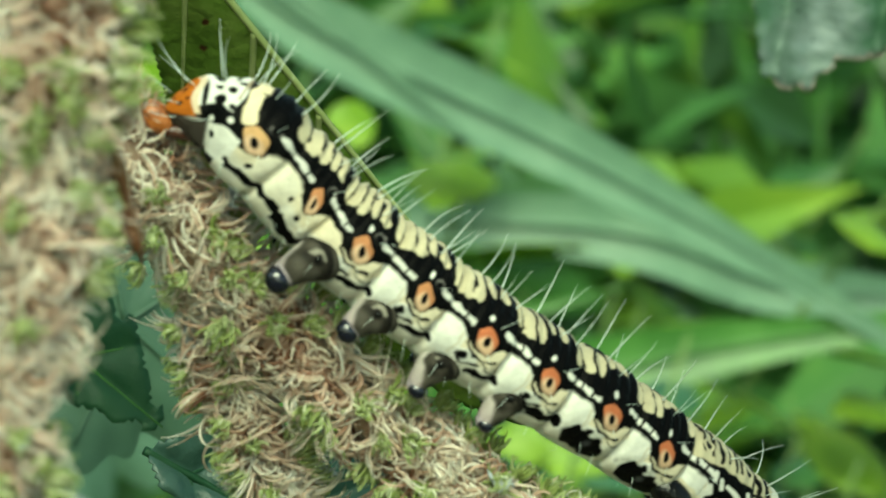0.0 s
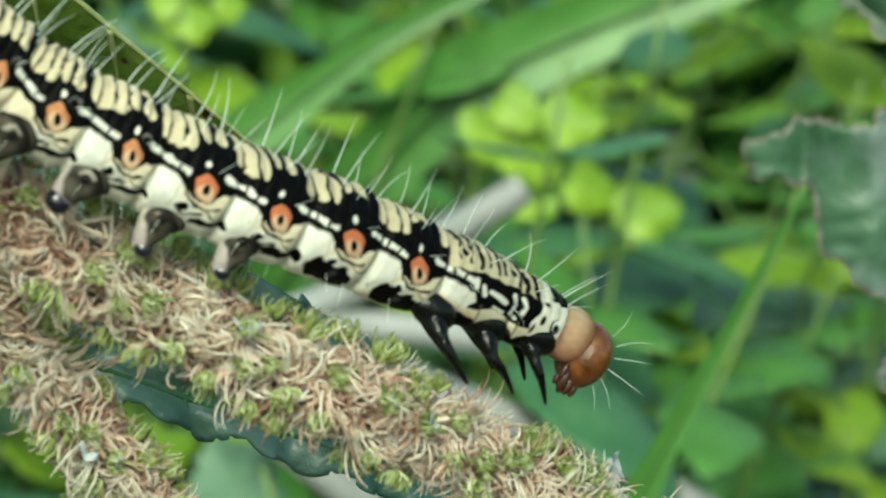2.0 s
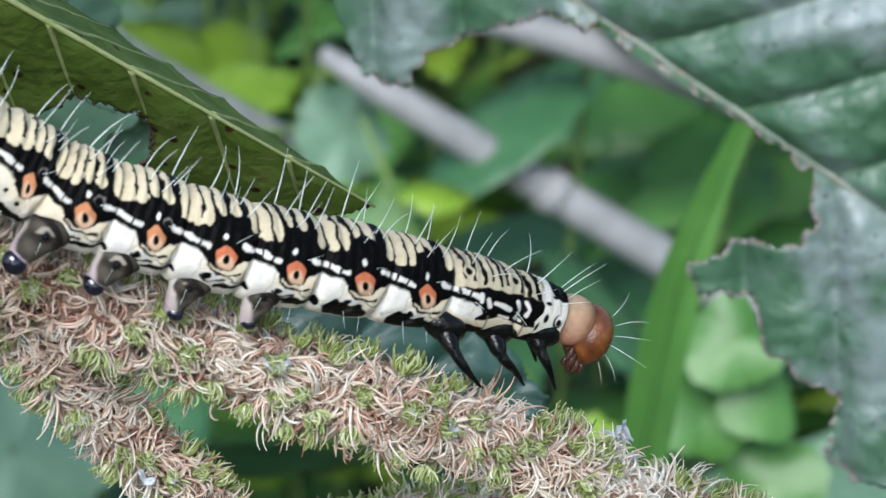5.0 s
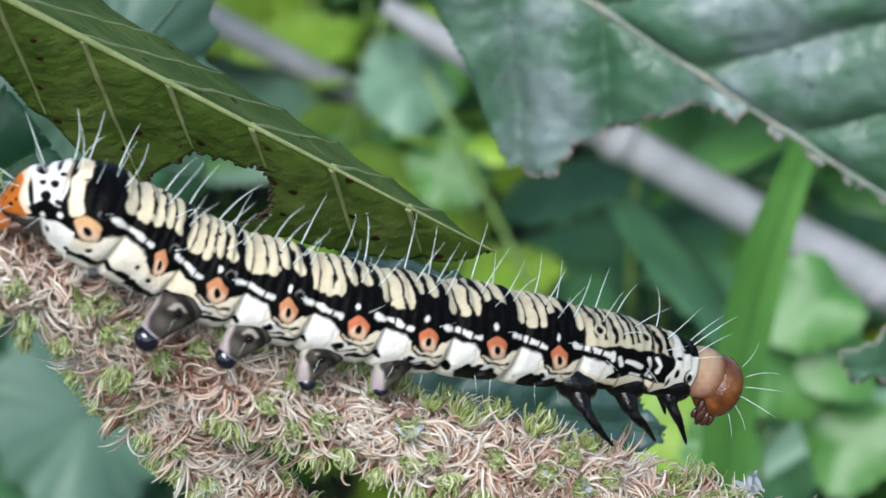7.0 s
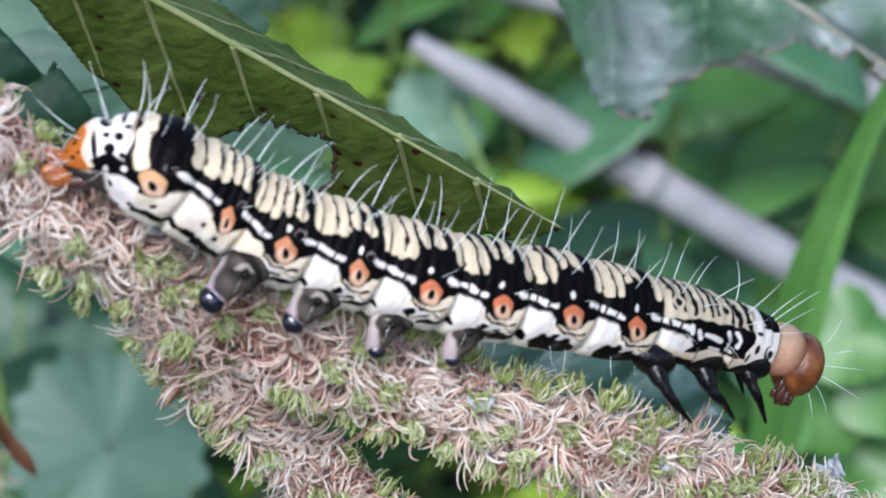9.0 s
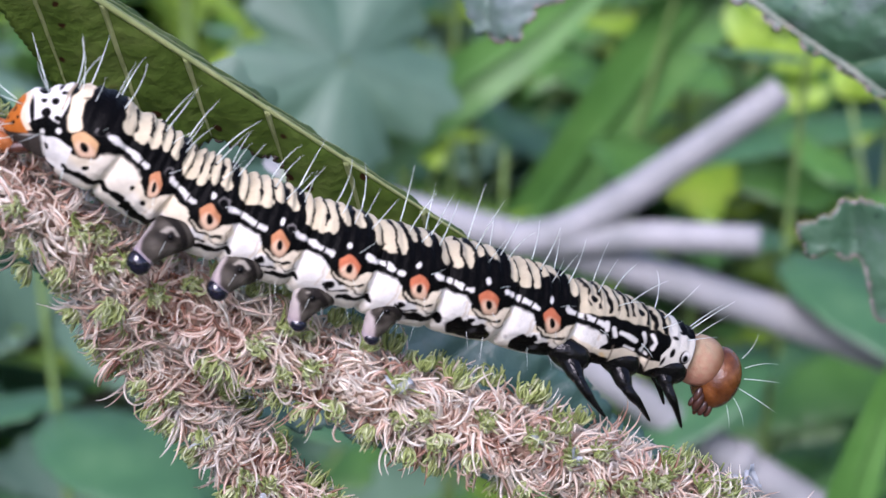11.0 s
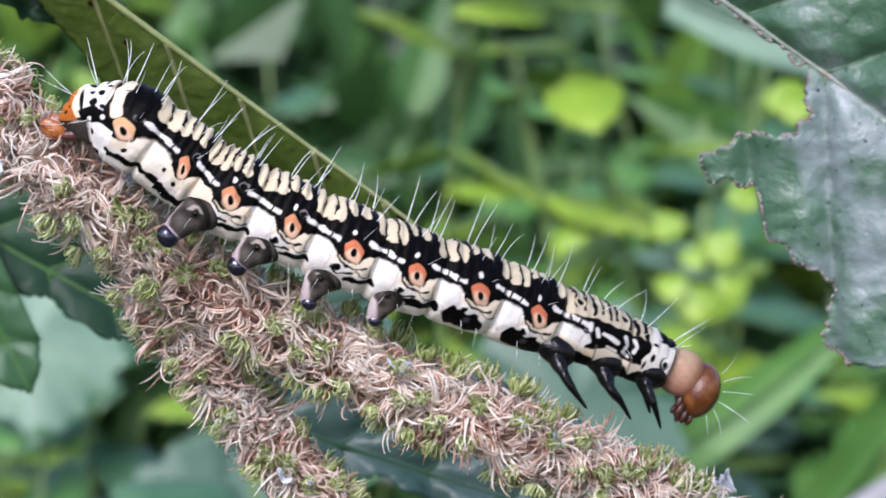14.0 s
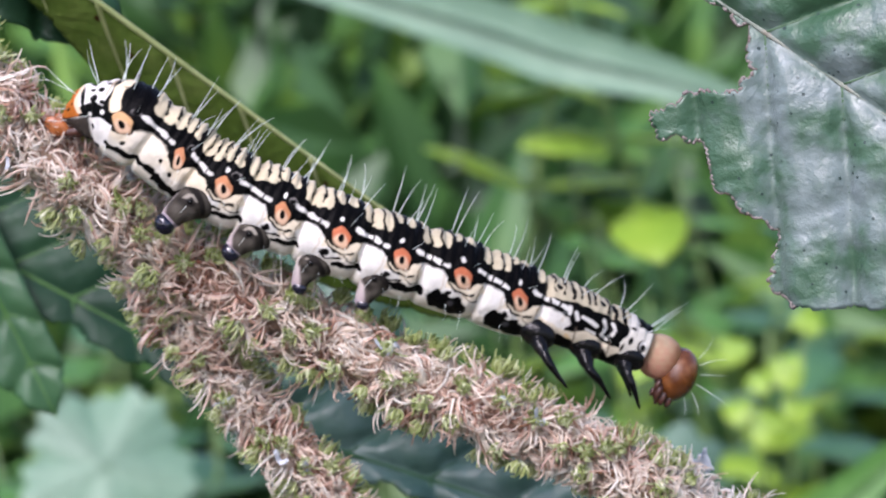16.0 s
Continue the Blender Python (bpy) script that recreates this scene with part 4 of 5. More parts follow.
    tint = mixed * np.array((0.46, 0.34, 0.21)) + (1 - mixed) * np.array((0.43, 0.21, 0.14))
    brown = np.clip(on * 1.1 - 0.25, 0, 1)
    tint = tint * (1 - brown) + np.array((0.2, 0.075, 0.02)) * brown
    part("collar", (cv, cf), skin, ob, "translucent pinkish neck collar", colours=tint)
    hd = part("head", ellipsoid(np.array((29.75, 12.55, 584.95)), ax, (1.9, 2.6, 2.35)), head_shell, ob, "glossy chestnut-brown head", base=(30.1, 12.6, 584.9))
    for dx, dz, dy, s in ((-1.15, -1.75, -1.9, 0.5), (-0.5, -2.15, -1.8, 0.42), (-1.5, -1.15, -2.0, 0.38), (0.15, -2.3, -1.4, 0.36), (-0.95, -2.45, -1.6, 0.3), (-1.7, -1.95, -1.8, 0.26)):
        p = np.array((30.1, 12.6, 584.9)) + (dx - 0.15) * ax[0] + (dz - 0.3) * ax[1] + np.array((0, dy, 0)) * 0.7
        part("mouthpart", ellipsoid(p, ax, (s * 0.85, s * 1.75, s * 0.9), 10, 14), mouth_skin, hd, base=p)
    for k in range(6):
        g = radians(-60 + 34 * k)
        p = np.array((30.1, 12.6, 584.9)) - 1.75 * ax[2] + (0.5 * math.cos(g) - 0.8) * ax[0] + (0.5 * math.sin(g) - 1.0) * ax[1]
        part("eye", ellipsoid(p, ax, (0.14, 0.14, 0.14), 8, 10), horn, hd, base=p)

    # true legs, near and far
    legs = (((16.9, 6.2, 590.3), (17.9, 4.3, 588.4), (18.9, 3.9, 586.8), (20.0, 4.1, 585.2)),
            ((21.0, 8.2, 588.9), (21.9, 6.4, 586.7), (22.9, 6.5, 585.3), (23.8, 6.9, 583.6)),
            ((24.9, 9.6, 587.6), (25.3, 8.2, 586.0), (25.9, 7.8, 584.5), (26.45, 7.9, 582.5)))
    t_leg = np.array((0.86, 0.0, -0.51))
    for L in legs:
        for far in (0, 1):
            p = np.array(L) + (np.array((-0.9, 4.4, 0.3)) if far else 0)
            s = smooth_path(p, 28)
            leg = part("true_leg", tube(s, np.interp(np.arange(28), (0, 7, 9, 16, 18, 26, 27), (0.95, 0.68, 0.46, 0.37, 0.29, 0.13, 0.03)), 12), horn, ob, "glossy black jointed leg", base=p[0])
            cx = p[0] + np.array((0.35, -0.5 if not far else 0.5, -0.25))
            part("leg_base", ellipsoid(cx, np.stack([t_leg, np.cross(t_leg, (0, 1, 0)), np.array((0, 1.0, 0))]), (1.85, 1.3, 1.0), 14, 18), horn, leg, base=cx)
            part("knee_ring", tube(s[8:10], 0.5, 12), pad_black, leg, base=s[8])

    # four pairs of fleshy prolegs
    pro = (((4.6, 4.2, 596.4), (3.2, 2.4, 595.9), (2.2, 1.7, 594.6), (1.35, 1.6, 593.2)),
           ((-0.9, 3.0, 598.0), (-2.4, 1.3, 597.5), (-3.4, 0.7, 596.4), (-4.2, 0.6, 594.9)),
           ((-6.2, 2.2, 600.5), (-7.7, 0.3, 600.2), (-8.8, -0.6, 599.6), (-9.9, -0.8, 598.5)),
           ((-11.2, 1.6, 603.4), (-12.7, -0.6, 603.3), (-14.1, -1.6, 602.6), (-15.6, -2.0, 601.3)))
    for num, L in enumerate(pro):
        fat, pad = (0.9, 0.92, 0.94, 0.98)[num], (0.55, 0.62, 0.82, 0.92)[num]
        for far in (0, 1):
            p = np.array(L) + (np.array((1.2, 0.0, 0.4)) if far else 0)
            if far:
                p[:, 1] = 9.2 - p[:, 1]
            s = smooth_path(p, 44)
            rr = fat * np.interp(np.arange(44), (0, 8, 19, 28, 36, 40, 43), (1.9, 1.9, 1.62, 1.16, 0.84, 0.66, 0.3) if num < 2 else (1.85, 1.85, 1.62, 1.3, 1.04, 0.86, 0.4))
            v, fc = tube(s, rr, 44)
            ti = np.repeat(np.arange(44) / 43.0, 44)
            near = (v[:, 1] - s[:, 1].repeat(44)) / rr.repeat(44) * (-1 if not far else 1)
            front = (v[:, 0] - s[:, 0].repeat(44)) / rr.repeat(44)
            edge_ = np.interp(ti, (0.1, 0.35, 0.6, 0.9), ((-0.3, -0.4, -0.05, 0.5), (-0.3, -0.45, -0.1, 0.4), (-0.5, -0.75, -0.45, 0.0), (-0.6, -0.85, -0.6, -0.3))[num])
            dark = np.clip((front + 0.3 * near - edge_ - 0.1 * np.sin(ti * 13 + near * 3)) / 0.22, 0, 1)
            dark = (dark * np.clip((ti - (0.17 if num < 2 else 0.1)) / 0.07, 0, 1) * np.clip((0.94 - ti) / 0.06, 0, 1))[:, None]
            shade = GREY * (0.8 + 0.5 * np.sin(ti * 26 + 2 * near) * np.cos(front * 4) + 0.5 * np.clip(np.sin(ti * 9 + front * 3), 0, 1))[:, None]
            cc = shade * dark + (1 - dark) * WHITE * np.array((0.7, 0.68, 0.66)) * (1 - 0.75 * np.clip(ti - 0.35, 0, 1) * np.array((0.75, 1.0, 0.8))[:, None]).T
            knob = s[18] + np.array((0.05, (-1.62 if not far else 1.62) * fat, 0.3))
            dk = np.linalg.norm(v - knob, axis=1)
            up = v[:, 2] - knob[2]
            cap = np.clip((1.35 - dk + 0.12 * np.sin(ti * 30 + front * 5)) / 0.2, 0, 1)[:, None]
            cc = shade * cap + cc * (1 - cap)
            cc = np.where(((dk < 0.72) & (dk > 0.42) & (up + 0.4 * (v[:, 0] - knob[0]) > 0.1))[:, None], np.array((0.24, 0.22, 0.18)), cc)
            cc = np.where(((dk < 0.42) | ((np.abs(ti - 0.42) < 0.03) & (near > -0.2)))[:, None], GREY * 0.25, cc)
            cc = np.where((ti > 0.86)[:, None], np.array((0.32, 0.27, 0.29)), cc)
            pl = part("proleg", (v, fc), skin, ob, "grey fleshy proleg with pale inner side", colours=np.clip(cc, 0.01, 0.9), base=p[0])
            dr = (p[3] - p[1]) / np.linalg.norm(p[3] - p[1])
            e2 = np.cross(dr, (0.3, -0.9, 0.2))
            e2 /= np.linalg.norm(e2)
            pc = p[3] - dr * (0.25 if num < 2 else 0.1) + (np.array((0.3 if num < 2 else 0.1, -0.35, 0.1)) if not far else np.array((0, 0.4, 0)))
            part("foot_pad", ellipsoid(pc, np.stack([dr, e2, np.cross(dr, e2)]), (0.95 * pad, 1.12 * pad, 0.9 * pad), 14, 20), pad_black, pl, "shiny blue-black foot pad", base=pc)
            part("wart", ellipsoid(knob, np.eye(3), (0.24, 0.2, 0.22), 10, 12), horn, pl, base=knob)
    for sgn in (-1, 1):
        s = smooth_path([(-22.2, 3.0 + 1.1 * sgn, 610.0), (-23.6, 3.0 + 1.3 * sgn, 609.5), (-25.0, 3.2 + 1.3 * sgn, 609.3), (-26.0, 3.4 + 1.2 * sgn, 609.2)], 24)
        ap = part("anal_proleg", tube(s, np.interp(np.arange(24), (0, 8, 17, 23), (0.6, 0.55, 0.5, 0.25)), 18), mouth_skin, ob, "dark clasping proleg")
        pc = np.array((-25.6, 3.1 + 1.5 * sgn, 609.95))
        part("side_plate", ellipsoid(pc, np.stack([np.array((0.83, 0.0, -0.56)), np.array((0.56, 0, 0.83)), np.array((0, 1.0, 0))]), (1.2, 0.8, 0.45), 18, 24), tail_orange, ap, "orange-brown plate with dark dots", base=pc)

    # bristles: each a fine tapered, slightly bent hair on a small black wart
    shapes = []
    for bend in (0.12, 0.3, 0.5):
        s = np.linspace(0, 1, 7)
        p = np.stack([s * np.cos(bend * s), s * np.sin(bend * s) * 0.5, 0 * s], -1)
        v, fc = tube(p * 1000, (0.0125 * (1 - 0.85 * s**1.3)) * 1000, 5, up=(0, 0, 1))
        shapes.append(mesh_of("bristle", v * MM, fc, bristle_white))
    rnd = np.random.default_rng(21)
    root = top_of(ob)

    def bristle(p, way, length, shape=None):
        b = new("bristle", shapes[int(rnd.integers(0, 3)) if shape is None else shape])
        b.parent = ob
        quat = Vector(way).to_track_quat("X", "Z")
        b.matrix_basis = Matrix.LocRotScale(Vector((p - root) * MM), quat @ Euler((rnd.uniform(0, 6.28), 0, 0)).to_quaternion(), (length * MM, min(length, 4.5) * MM * 1.0, min(length, 4.5) * MM * 1.0))

    for L, ln in zip(pro, (1.6, 1.5, 1.6, 1.8)):
        bristle(np.array(L[1]) + np.array((-0.4, -1.7, 0.1)), np.array((-0.55, -0.75, -0.6)), ln)
    for k in range(1, 9):
        for sgn in (1, -1):
            for dq, deg, ln in ((-0.2, 30, 4.0), (-0.12, 14, 3.4), (0.22, 18, 4.4), (0.06, 34, 3.0), (-0.1, 68, 2.2), (-0.1, 97, 1.5), (0.12, 128, 1.9), (-0.22, 140, 2.1)):
                if sgn < 0 and deg in (14, 34, 68):
                    continue
                if k == 8 and dq > 0.1:
                    ln *= 1.2
                p, way, t_ = body_point(k + dq + rnd.normal(0, 0.015), sgn * (deg + rnd.normal(0, 2)))
                w = way * np.array((1, 0.6, 1)) + rnd.normal(0, 0.09, 3) - 0.08 * t_ * (1 if deg < 70 else 0.2)
                if deg > 90:
                    w = w + np.array((0, 0, -0.55))
                bristle(p, w, ln * rnd.uniform(0.8, 1.2))
                if deg < 100 and sgn > 0:
                    part("wart", ellipsoid(p, np.eye(3), (0.23, 0.23, 0.2), 6, 8), horn, ob, base=p)
    for k, deg, ln in ((-1.1, 12, 4.3), (-1.15, 30, 3.6), (-1.0, 50, 2.8), (-1.18, -20, 3.8), (-0.6, 24, 4.0), (-0.55, 50, 2.6), (-0.1, 20, 3.8), (0.1, 40, 3.0), (-0.6, -20, 3.8), (0.0, -22, 3.6), (-0.3, 88, 2.2), (0.3, 84, 2.0), (0.35, 25, 3.6), (0.3, -20, 3.6)):
        p, way, t_ = body_point(k, deg)
        bristle(p, way - 0.55 * t_ * (1 if k < -0.9 else 0.3) + rnd.normal(0, 0.1, 3), ln)
    for k, deg, ln in ((8.3, 10, 4.6), (8.35, -18, 4.4), (8.55, 20, 4.0), (8.6, -10, 4.2), (8.8, 35, 3.6), (8.9, 0, 3.8), (8.95, 70, 3.0), (9.05, 40, 3.2), (9.0, 100, 2.6), (8.6, 95, 2.4)):
        p, way, t_ = body_point(k, deg)
        bristle(p, way * (1.0 if k < 8.7 else 0.55) + 0.45 * t_ * (k > 8.5) + rnd.normal(0, 0.08, 3), ln)
    hc = np.array((30.1, 12.6, 584.9))
    for wx, wz, wy, ln in ((1, 0.5, -0.3, 3.2), (1, 0.05, -0.4, 3.0), (0.9, -0.5, -0.3, 3.4), (0.6, -0.9, -0.4, 2.6), (0.9, 0.75, 0.1, 2.6), (0.2, -1, -0.6, 2.0)):
        w = np.array((wx, wy, wz))
        w = w / np.linalg.norm(w)
        e = np.array([w @ ax[i] / (1.75, 2.65, 2.5)[i] for i in range(3)])
        bristle(hc + w / np.linalg.norm(e) * 0.97, w, ln)
    return ob


crawler = caterpillar()


# ---- weeds behind: stems with paired leaves, grass blades, stalks ----
def simple_leaf(name, length, width, lamina, teeth=0.0, droop=0.25, cell=4.0, lobes=0.0):
    v, f, surface, sdf = blade(length=length, width=width, shape=0.8, teeth=teeth, tooth=length / 9, cell=cell, quilt=0.9, vein_gap=length / 6, fold=0.18, sag=droop)
    if lobes:
        v[:, 1] *= 1 + lobes * np.sin(v[:, 0] / length * 15)
    v[:, 2] -= droop * (v[:, 0] / length) ** 2 * length * 0.5
    tv, tf, _ = thick(v, f, 0.3)
    return mesh_of(name, tv * MM, tf, lamina)


def weed(label, lamina, height, pairs, leaf_len, leaf_wid, seed, teeth=1.0):
    rnd = np.random.default_rng(seed)
    ob = thing("weed", (0, 0, 0), label, "plant", "weeds behind the caterpillar")
    p = smooth_path([(0, 0, 0), (rnd.normal(0, 12), rnd.normal(0, 12), height * 0.5), (rnd.normal(0, 35), rnd.normal(0, 35), height)], 20)
    part("stem", tube(p, np.linspace(2.4, 0.8, 20), 8), stem_green, ob)
    shapes = [simple_leaf("leaf", leaf_len * s, leaf_wid * s, lamina, teeth, d) for s, d in ((1.0, 0.25), (0.75, 0.5), (0.5, 0.1))]
    for i in range(pairs):
        s = 0.3 + 0.7 * (i + 0.5) / pairs
        at = p[min(19, int(s * 19))]
        turn = i * 1.57 + rnd.normal(0, 0.3)
        for side in (0, math.pi):
            lf = new("leaf", shapes[2 if i > pairs - 2 else int(rnd.integers(0, 2))])
            lf.parent = ob
            lf.matrix_basis = Matrix.Translation(Vector(at) * MM) @ Euler((rnd.normal(0, 0.25), rnd.uniform(-0.5, 0.35), turn + side)).to_matrix().to_4x4()
    return ob


def scatter(protos, places):
    for i, (k, x, y, z, rz, s) in enumerate(places):
        m = Matrix.LocRotScale(Vector((x, y, z)) * MM, Euler((0, 0, rz)), None)
        if protos[k].get("used"):
            copy_thing(protos[k], m)
        else:
            protos[k].matrix_basis = m
            protos[k]["used"] = 1
    for p in protos:
        if "used" in p:
            del p["used"]
            

weeds = [weed("leafy weed with mid-green toothed leaves", leaf_mid, 470, 8, 70, 20, 1),
         weed("leafy weed with yellow-green leaves", leaf_lime, 440, 8, 42, 14, 2),
         weed("leafy weed with deep green leaves", leaf_deep, 500, 9, 80, 24, 3),
         weed("leafy weed with pale grey-green leaves", leaf_pale, 430, 6, 85, 28, 4),
         weed("short weed with yellow-green leaves", leaf_lime, 330, 7, 50, 15, 5),
         weed("short weed with mid-green leaves", leaf_mid, 340, 8, 60, 22, 6)]
wr = np.random.default_rng(11)
rows = []
for i in range(120):
    y = 520 + 1500 * (i / 120.0) ** 1.2
    x = wr.uniform(-0.22, 0.3) * (y + 300) + 40
    rows.append((int(wr.choice(6, p=(0.26, 0.2, 0.14, 0.16, 0.1, 0.14))), x, y, wr.uniform(-60, 0) - 0.02 * y, wr.uniform(0, 6.28), 1.0))
# yellow-green sprigs that stand out among the others
for i, (x, y, z) in enumerate(((140, 860, 454), (212, 860, 453), (293, 860, 401), (177, 859, 374), (218, 859, 362), (260, 859, 316), (-1, 860, 426), (44, 860, 419), (-32, 860, 508), (32, 860, 528), (118, 860, 251), (207, 860, 82), (246, 860, 53), (192, 860, 344))):
    rows.append((1 if i % 2 else 4, x, y, z - (330 if i % 2 else 250), 1.3 * i, 1.0))
# more of them all round, beside and behind the camera
for i in range(70):
    a, far = wr.uniform(0, 2 * np.pi), wr.uniform(850, 2000)
    x, y = far * math.cos(a), far * math.sin(a)
    if not (y > 350 and abs(x - 40) < 0.35 * (y + 300)):
        rows.append((int(wr.integers(0, 6)), x, y, wr.uniform(-60, 0) - 0.02 * far, wr.uniform(0, 6.28), 1.0))
scatter(weeds, rows)


def grass_blade(label, p, width, lamina):
    ob = thing("grass_blade", p[0], label, "grass", "grass blades behind")
    path = smooth_path(p, 40)
    t, u, w = frames_of(path, (0, -1, 0.3))
    s = np.linspace(0, 1, 40)
    wd = width * (1 - s**3) * (0.6 + 0.4 * np.sin(np.pi * np.clip(s * 1.4, 0, 1)))
    a = np.linspace(-1, 1, 7)
    v = path[:, None] + (wd[:, None, None] / 2) * a[None, :, None] * w[:, None] - 0.12 * (wd[:, None] * (1 - a[None] ** 2))[..., None] * u[:, None]
    low = v - 0.35 * u[:, None]
    f = grid_faces(40, 7)
    n = 280
    part("blade", (np.concatenate([v.reshape(-1, 3), low.reshape(-1, 3)]), np.concatenate([f, f[:, ::-1] + n])), lamina, ob)
    part("rib", tube(path[1:-1] + 0.02 * width * u[1:-1] * 0, np.linspace(0.06, 0.015, 38) * width, 6), lamina, ob, "paler middle rib")
    return ob


grass_blade("broad pale green grass blade bending down", ((40, 803, 530), (73, 800, 519), (156, 800, 499), (238, 800, 474), (330, 790, 440)), 25, leaf_pale)
grass_blade("broad mid-green grass blade", ((60, 810, 300), (126, 800, 395), (151, 800, 416), (213, 800, 446), (278, 800, 469), (340, 800, 490)), 30, leaf_mid)
grass_blade("pale green grass blade", ((120, 905, 450), (200, 900, 462), (260, 900, 455), (330, 900, 462), (400, 890, 450)), 26, leaf_pale)
grass_blade("upright green grass blade", ((70, 255, 350), (78, 250, 425), (83, 250, 460), (89, 250, 482), (98, 250, 505), (112, 250, 540)), 9, leaf_mid)
grass_blade("narrow pale green grass blade", ((-110, 800, 584), (-44, 800, 564), (-16, 800, 554), (22, 800, 544), (60, 800, 529), (140, 795, 486)), 22, leaf_pale)


def branched_stalk():
    ob = thing("dry_stalk", (-60, 550, 430), "pale dry branched plant stalk lying among the weeds", "stalk")
    main = smooth_path([(-60, 556, 440), (30, 552, 415), (90, 550, 397), (140, 549, 378), (164, 548, 368), (240, 545, 330)], 60)
    part("stalk", tube(main, np.linspace(4.4, 5.4, 60), 14), stalk_pale, ob)
    part("branch", tube(smooth_path([(50, 548, 409), (64, 546, 412), (84, 545, 424), (112, 543, 444), (118, 543, 449)], 30), np.linspace(5.0, 4.0, 30), 12), stalk_pale, ob)
    part("branch", tube(smooth_path([(62, 546, 409), (85, 543, 411), (113, 540, 410)], 24), np.linspace(4.4, 3.8, 24), 12), stalk_pale, ob, "broken stub with a brownish end")
    low = thing("dry_stalk", (55, 553, 383), "long pale dry stalk lying low among the weeds", "stalk")
    part("stalk", tube(smooth_path([(50, 553, 386.5), (68, 552, 374), (110, 550.5, 345), (149.5, 549, 318), (182, 550, 296), (240, 545, 254)], 50), np.interp(np.arange(50), (0, 10, 49), (2.4, 4.4, 7.4)), 14), stalk_pale, low)
    for at, r_ in (((110, 550.5, 345), 5.6), ((182, 550, 296), 6.6)):
        d = np.array((0.81, -0.02, -0.58)) * 3.0
        part("node", tube([np.array(at) - d, np.array(at) - d * 0.4, np.array(at) + d * 0.4, np.array(at) + d], (r_, r_ + 0.6, r_ + 0.6, r_), 14), stalk_pale, low, "thickened joint")
    thin = thing("dry_stalk", (-60, 604, 411), "thin pale dry stalk behind the olive leaf", "stalk")
    part("stalk", tube(smooth_path([(-70, 606, 418), (-3, 600, 373), (37, 600, 346), (52, 599, 337)], 40), np.linspace(4.2, 3.2, 40), 12), stalk_pale, thin)
    part("node", tube([(-6, 600.3, 375), (-4, 600.1, 373.7), (-2, 600, 372.4), (0, 600, 371)], (3.9, 4.5, 4.5, 3.8), 12), stalk_pale, thin, "thickened joint")


branched_stalk()


def lobed_leaf(label, c, ex, ey, size, lamina, deep=0.14):
    ob = thing("lobed_leaf", c, label, "leaf", "pale leaves behind")
    th = np.linspace(-np.pi, np.pi, 140, endpoint=False)
    r = size * (0.92 - deep + deep * np.abs(np.cos(2.5 * th)) ** 0.8 + 0.05 * np.cos(17 * th))
    rad = np.linspace(0.02, 1, 14)
    x, y = rad[:, None] * r * np.cos(th), rad[:, None] * r * np.sin(th)
    z = 0.06 * size * np.cos(5 * th) * rad[:, None] ** 2 - 0.1 * size * rad[:, None] ** 2
    v = np.stack([x, y, np.broadcast_to(z, x.shape)], -1).reshape(-1, 3)
    f = grid_faces(14, 140, True)
    tv = np.concatenate([v, v - (0, 0, 0.4)])
    part("lamina", (in_frame(tv, c, ex, ey), np.concatenate([f, f[:, ::-1] + len(v)])), lamina, ob)
    for k in range(5):
        g = k * 2 * np.pi / 5
        s = np.linspace(0.02, 0.8, 12)
        q = np.stack([s * size * np.cos(g), s * size * np.sin(g), -0.04 * size * s**2 + 0.2], -1)
        part("vein", tube(in_frame(q, c, ex, ey), np.linspace(0.35, 0.15, 12), 6), lamina, ob)
    return ob


lobed_leaf("pale green lobed leaf behind the caterpillar", (11, 650, 428), (0.9, 0.1, -0.4), (0.35, 0.5, 0.8), 38, leaf_teal, 0.3)
lobed_leaf("pale grey-green leaf seen through the hole in the olive leaf", (-18, 110, 571), (0.8, 0.1, -0.5), (0.5, 0.35, 0.8), 17, leaf_teal, 0.2)
lobed_leaf("pale green lobed leaf low among the weeds", (-145, 640, 447), (0.9, 0.1, -0.2), (0.1, 0.5, 0.85), 28, leaf_pale)
lobed_leaf("pale green lobed leaf below the spike", (-93, 640, 384), (0.7, 0.1, -0.6), (0.5, 0.5, 0.7), 36, leaf_teal, 0.06)
lobed_leaf("small pale green leaf among the weeds", (56, 560, 361), (0.8, 0.1, -0.4), (0.35, 0.6, 0.7), 15, leaf_pale)
lobed_leaf("small pale green leaf under another among the weeds", (67, 562, 335), (0.9, 0.1, 0.3), (-0.2, 0.6, 0.7), 13, leaf_mid)
lobed_leaf("broad pale green leaf near the ground", (-45, 690, 195), (0.8, 0.1, -0.4), (0.35, 0.6, 0.7), 52, leaf_pale)
lobed_leaf("broad pale green leaf above the ground", (-80, 730, 255), (0.9, 0.1, 0.2), (-0.1, 0.6, 0.7), 40, leaf_pale)
lobed_leaf("mid-green leaf near the ground", (20, 720, 175), (0.9, 0.1, -0.3), (0.3, 0.6, 0.7), 36, leaf_mid)
lobed_leaf("broad dull green leaf low behind the spike", (-32, 470, 322), (0.8, 0.1, -0.4), (0.35, 0.6, 0.7), 27, leaf_teal, 0.05)
lobed_leaf("pale green leaf under a grass blade", (108, 470, 306), (0.8, 0.1, 0.2), (-0.2, 0.6, 0.7), 16, leaf_lime)
grass_blade("pale green grass blade low beside the stalk", ((80, 446, 280), (112, 448, 298), (138, 450, 311), (165, 452, 322), (200, 455, 334)), 11, leaf_pale)
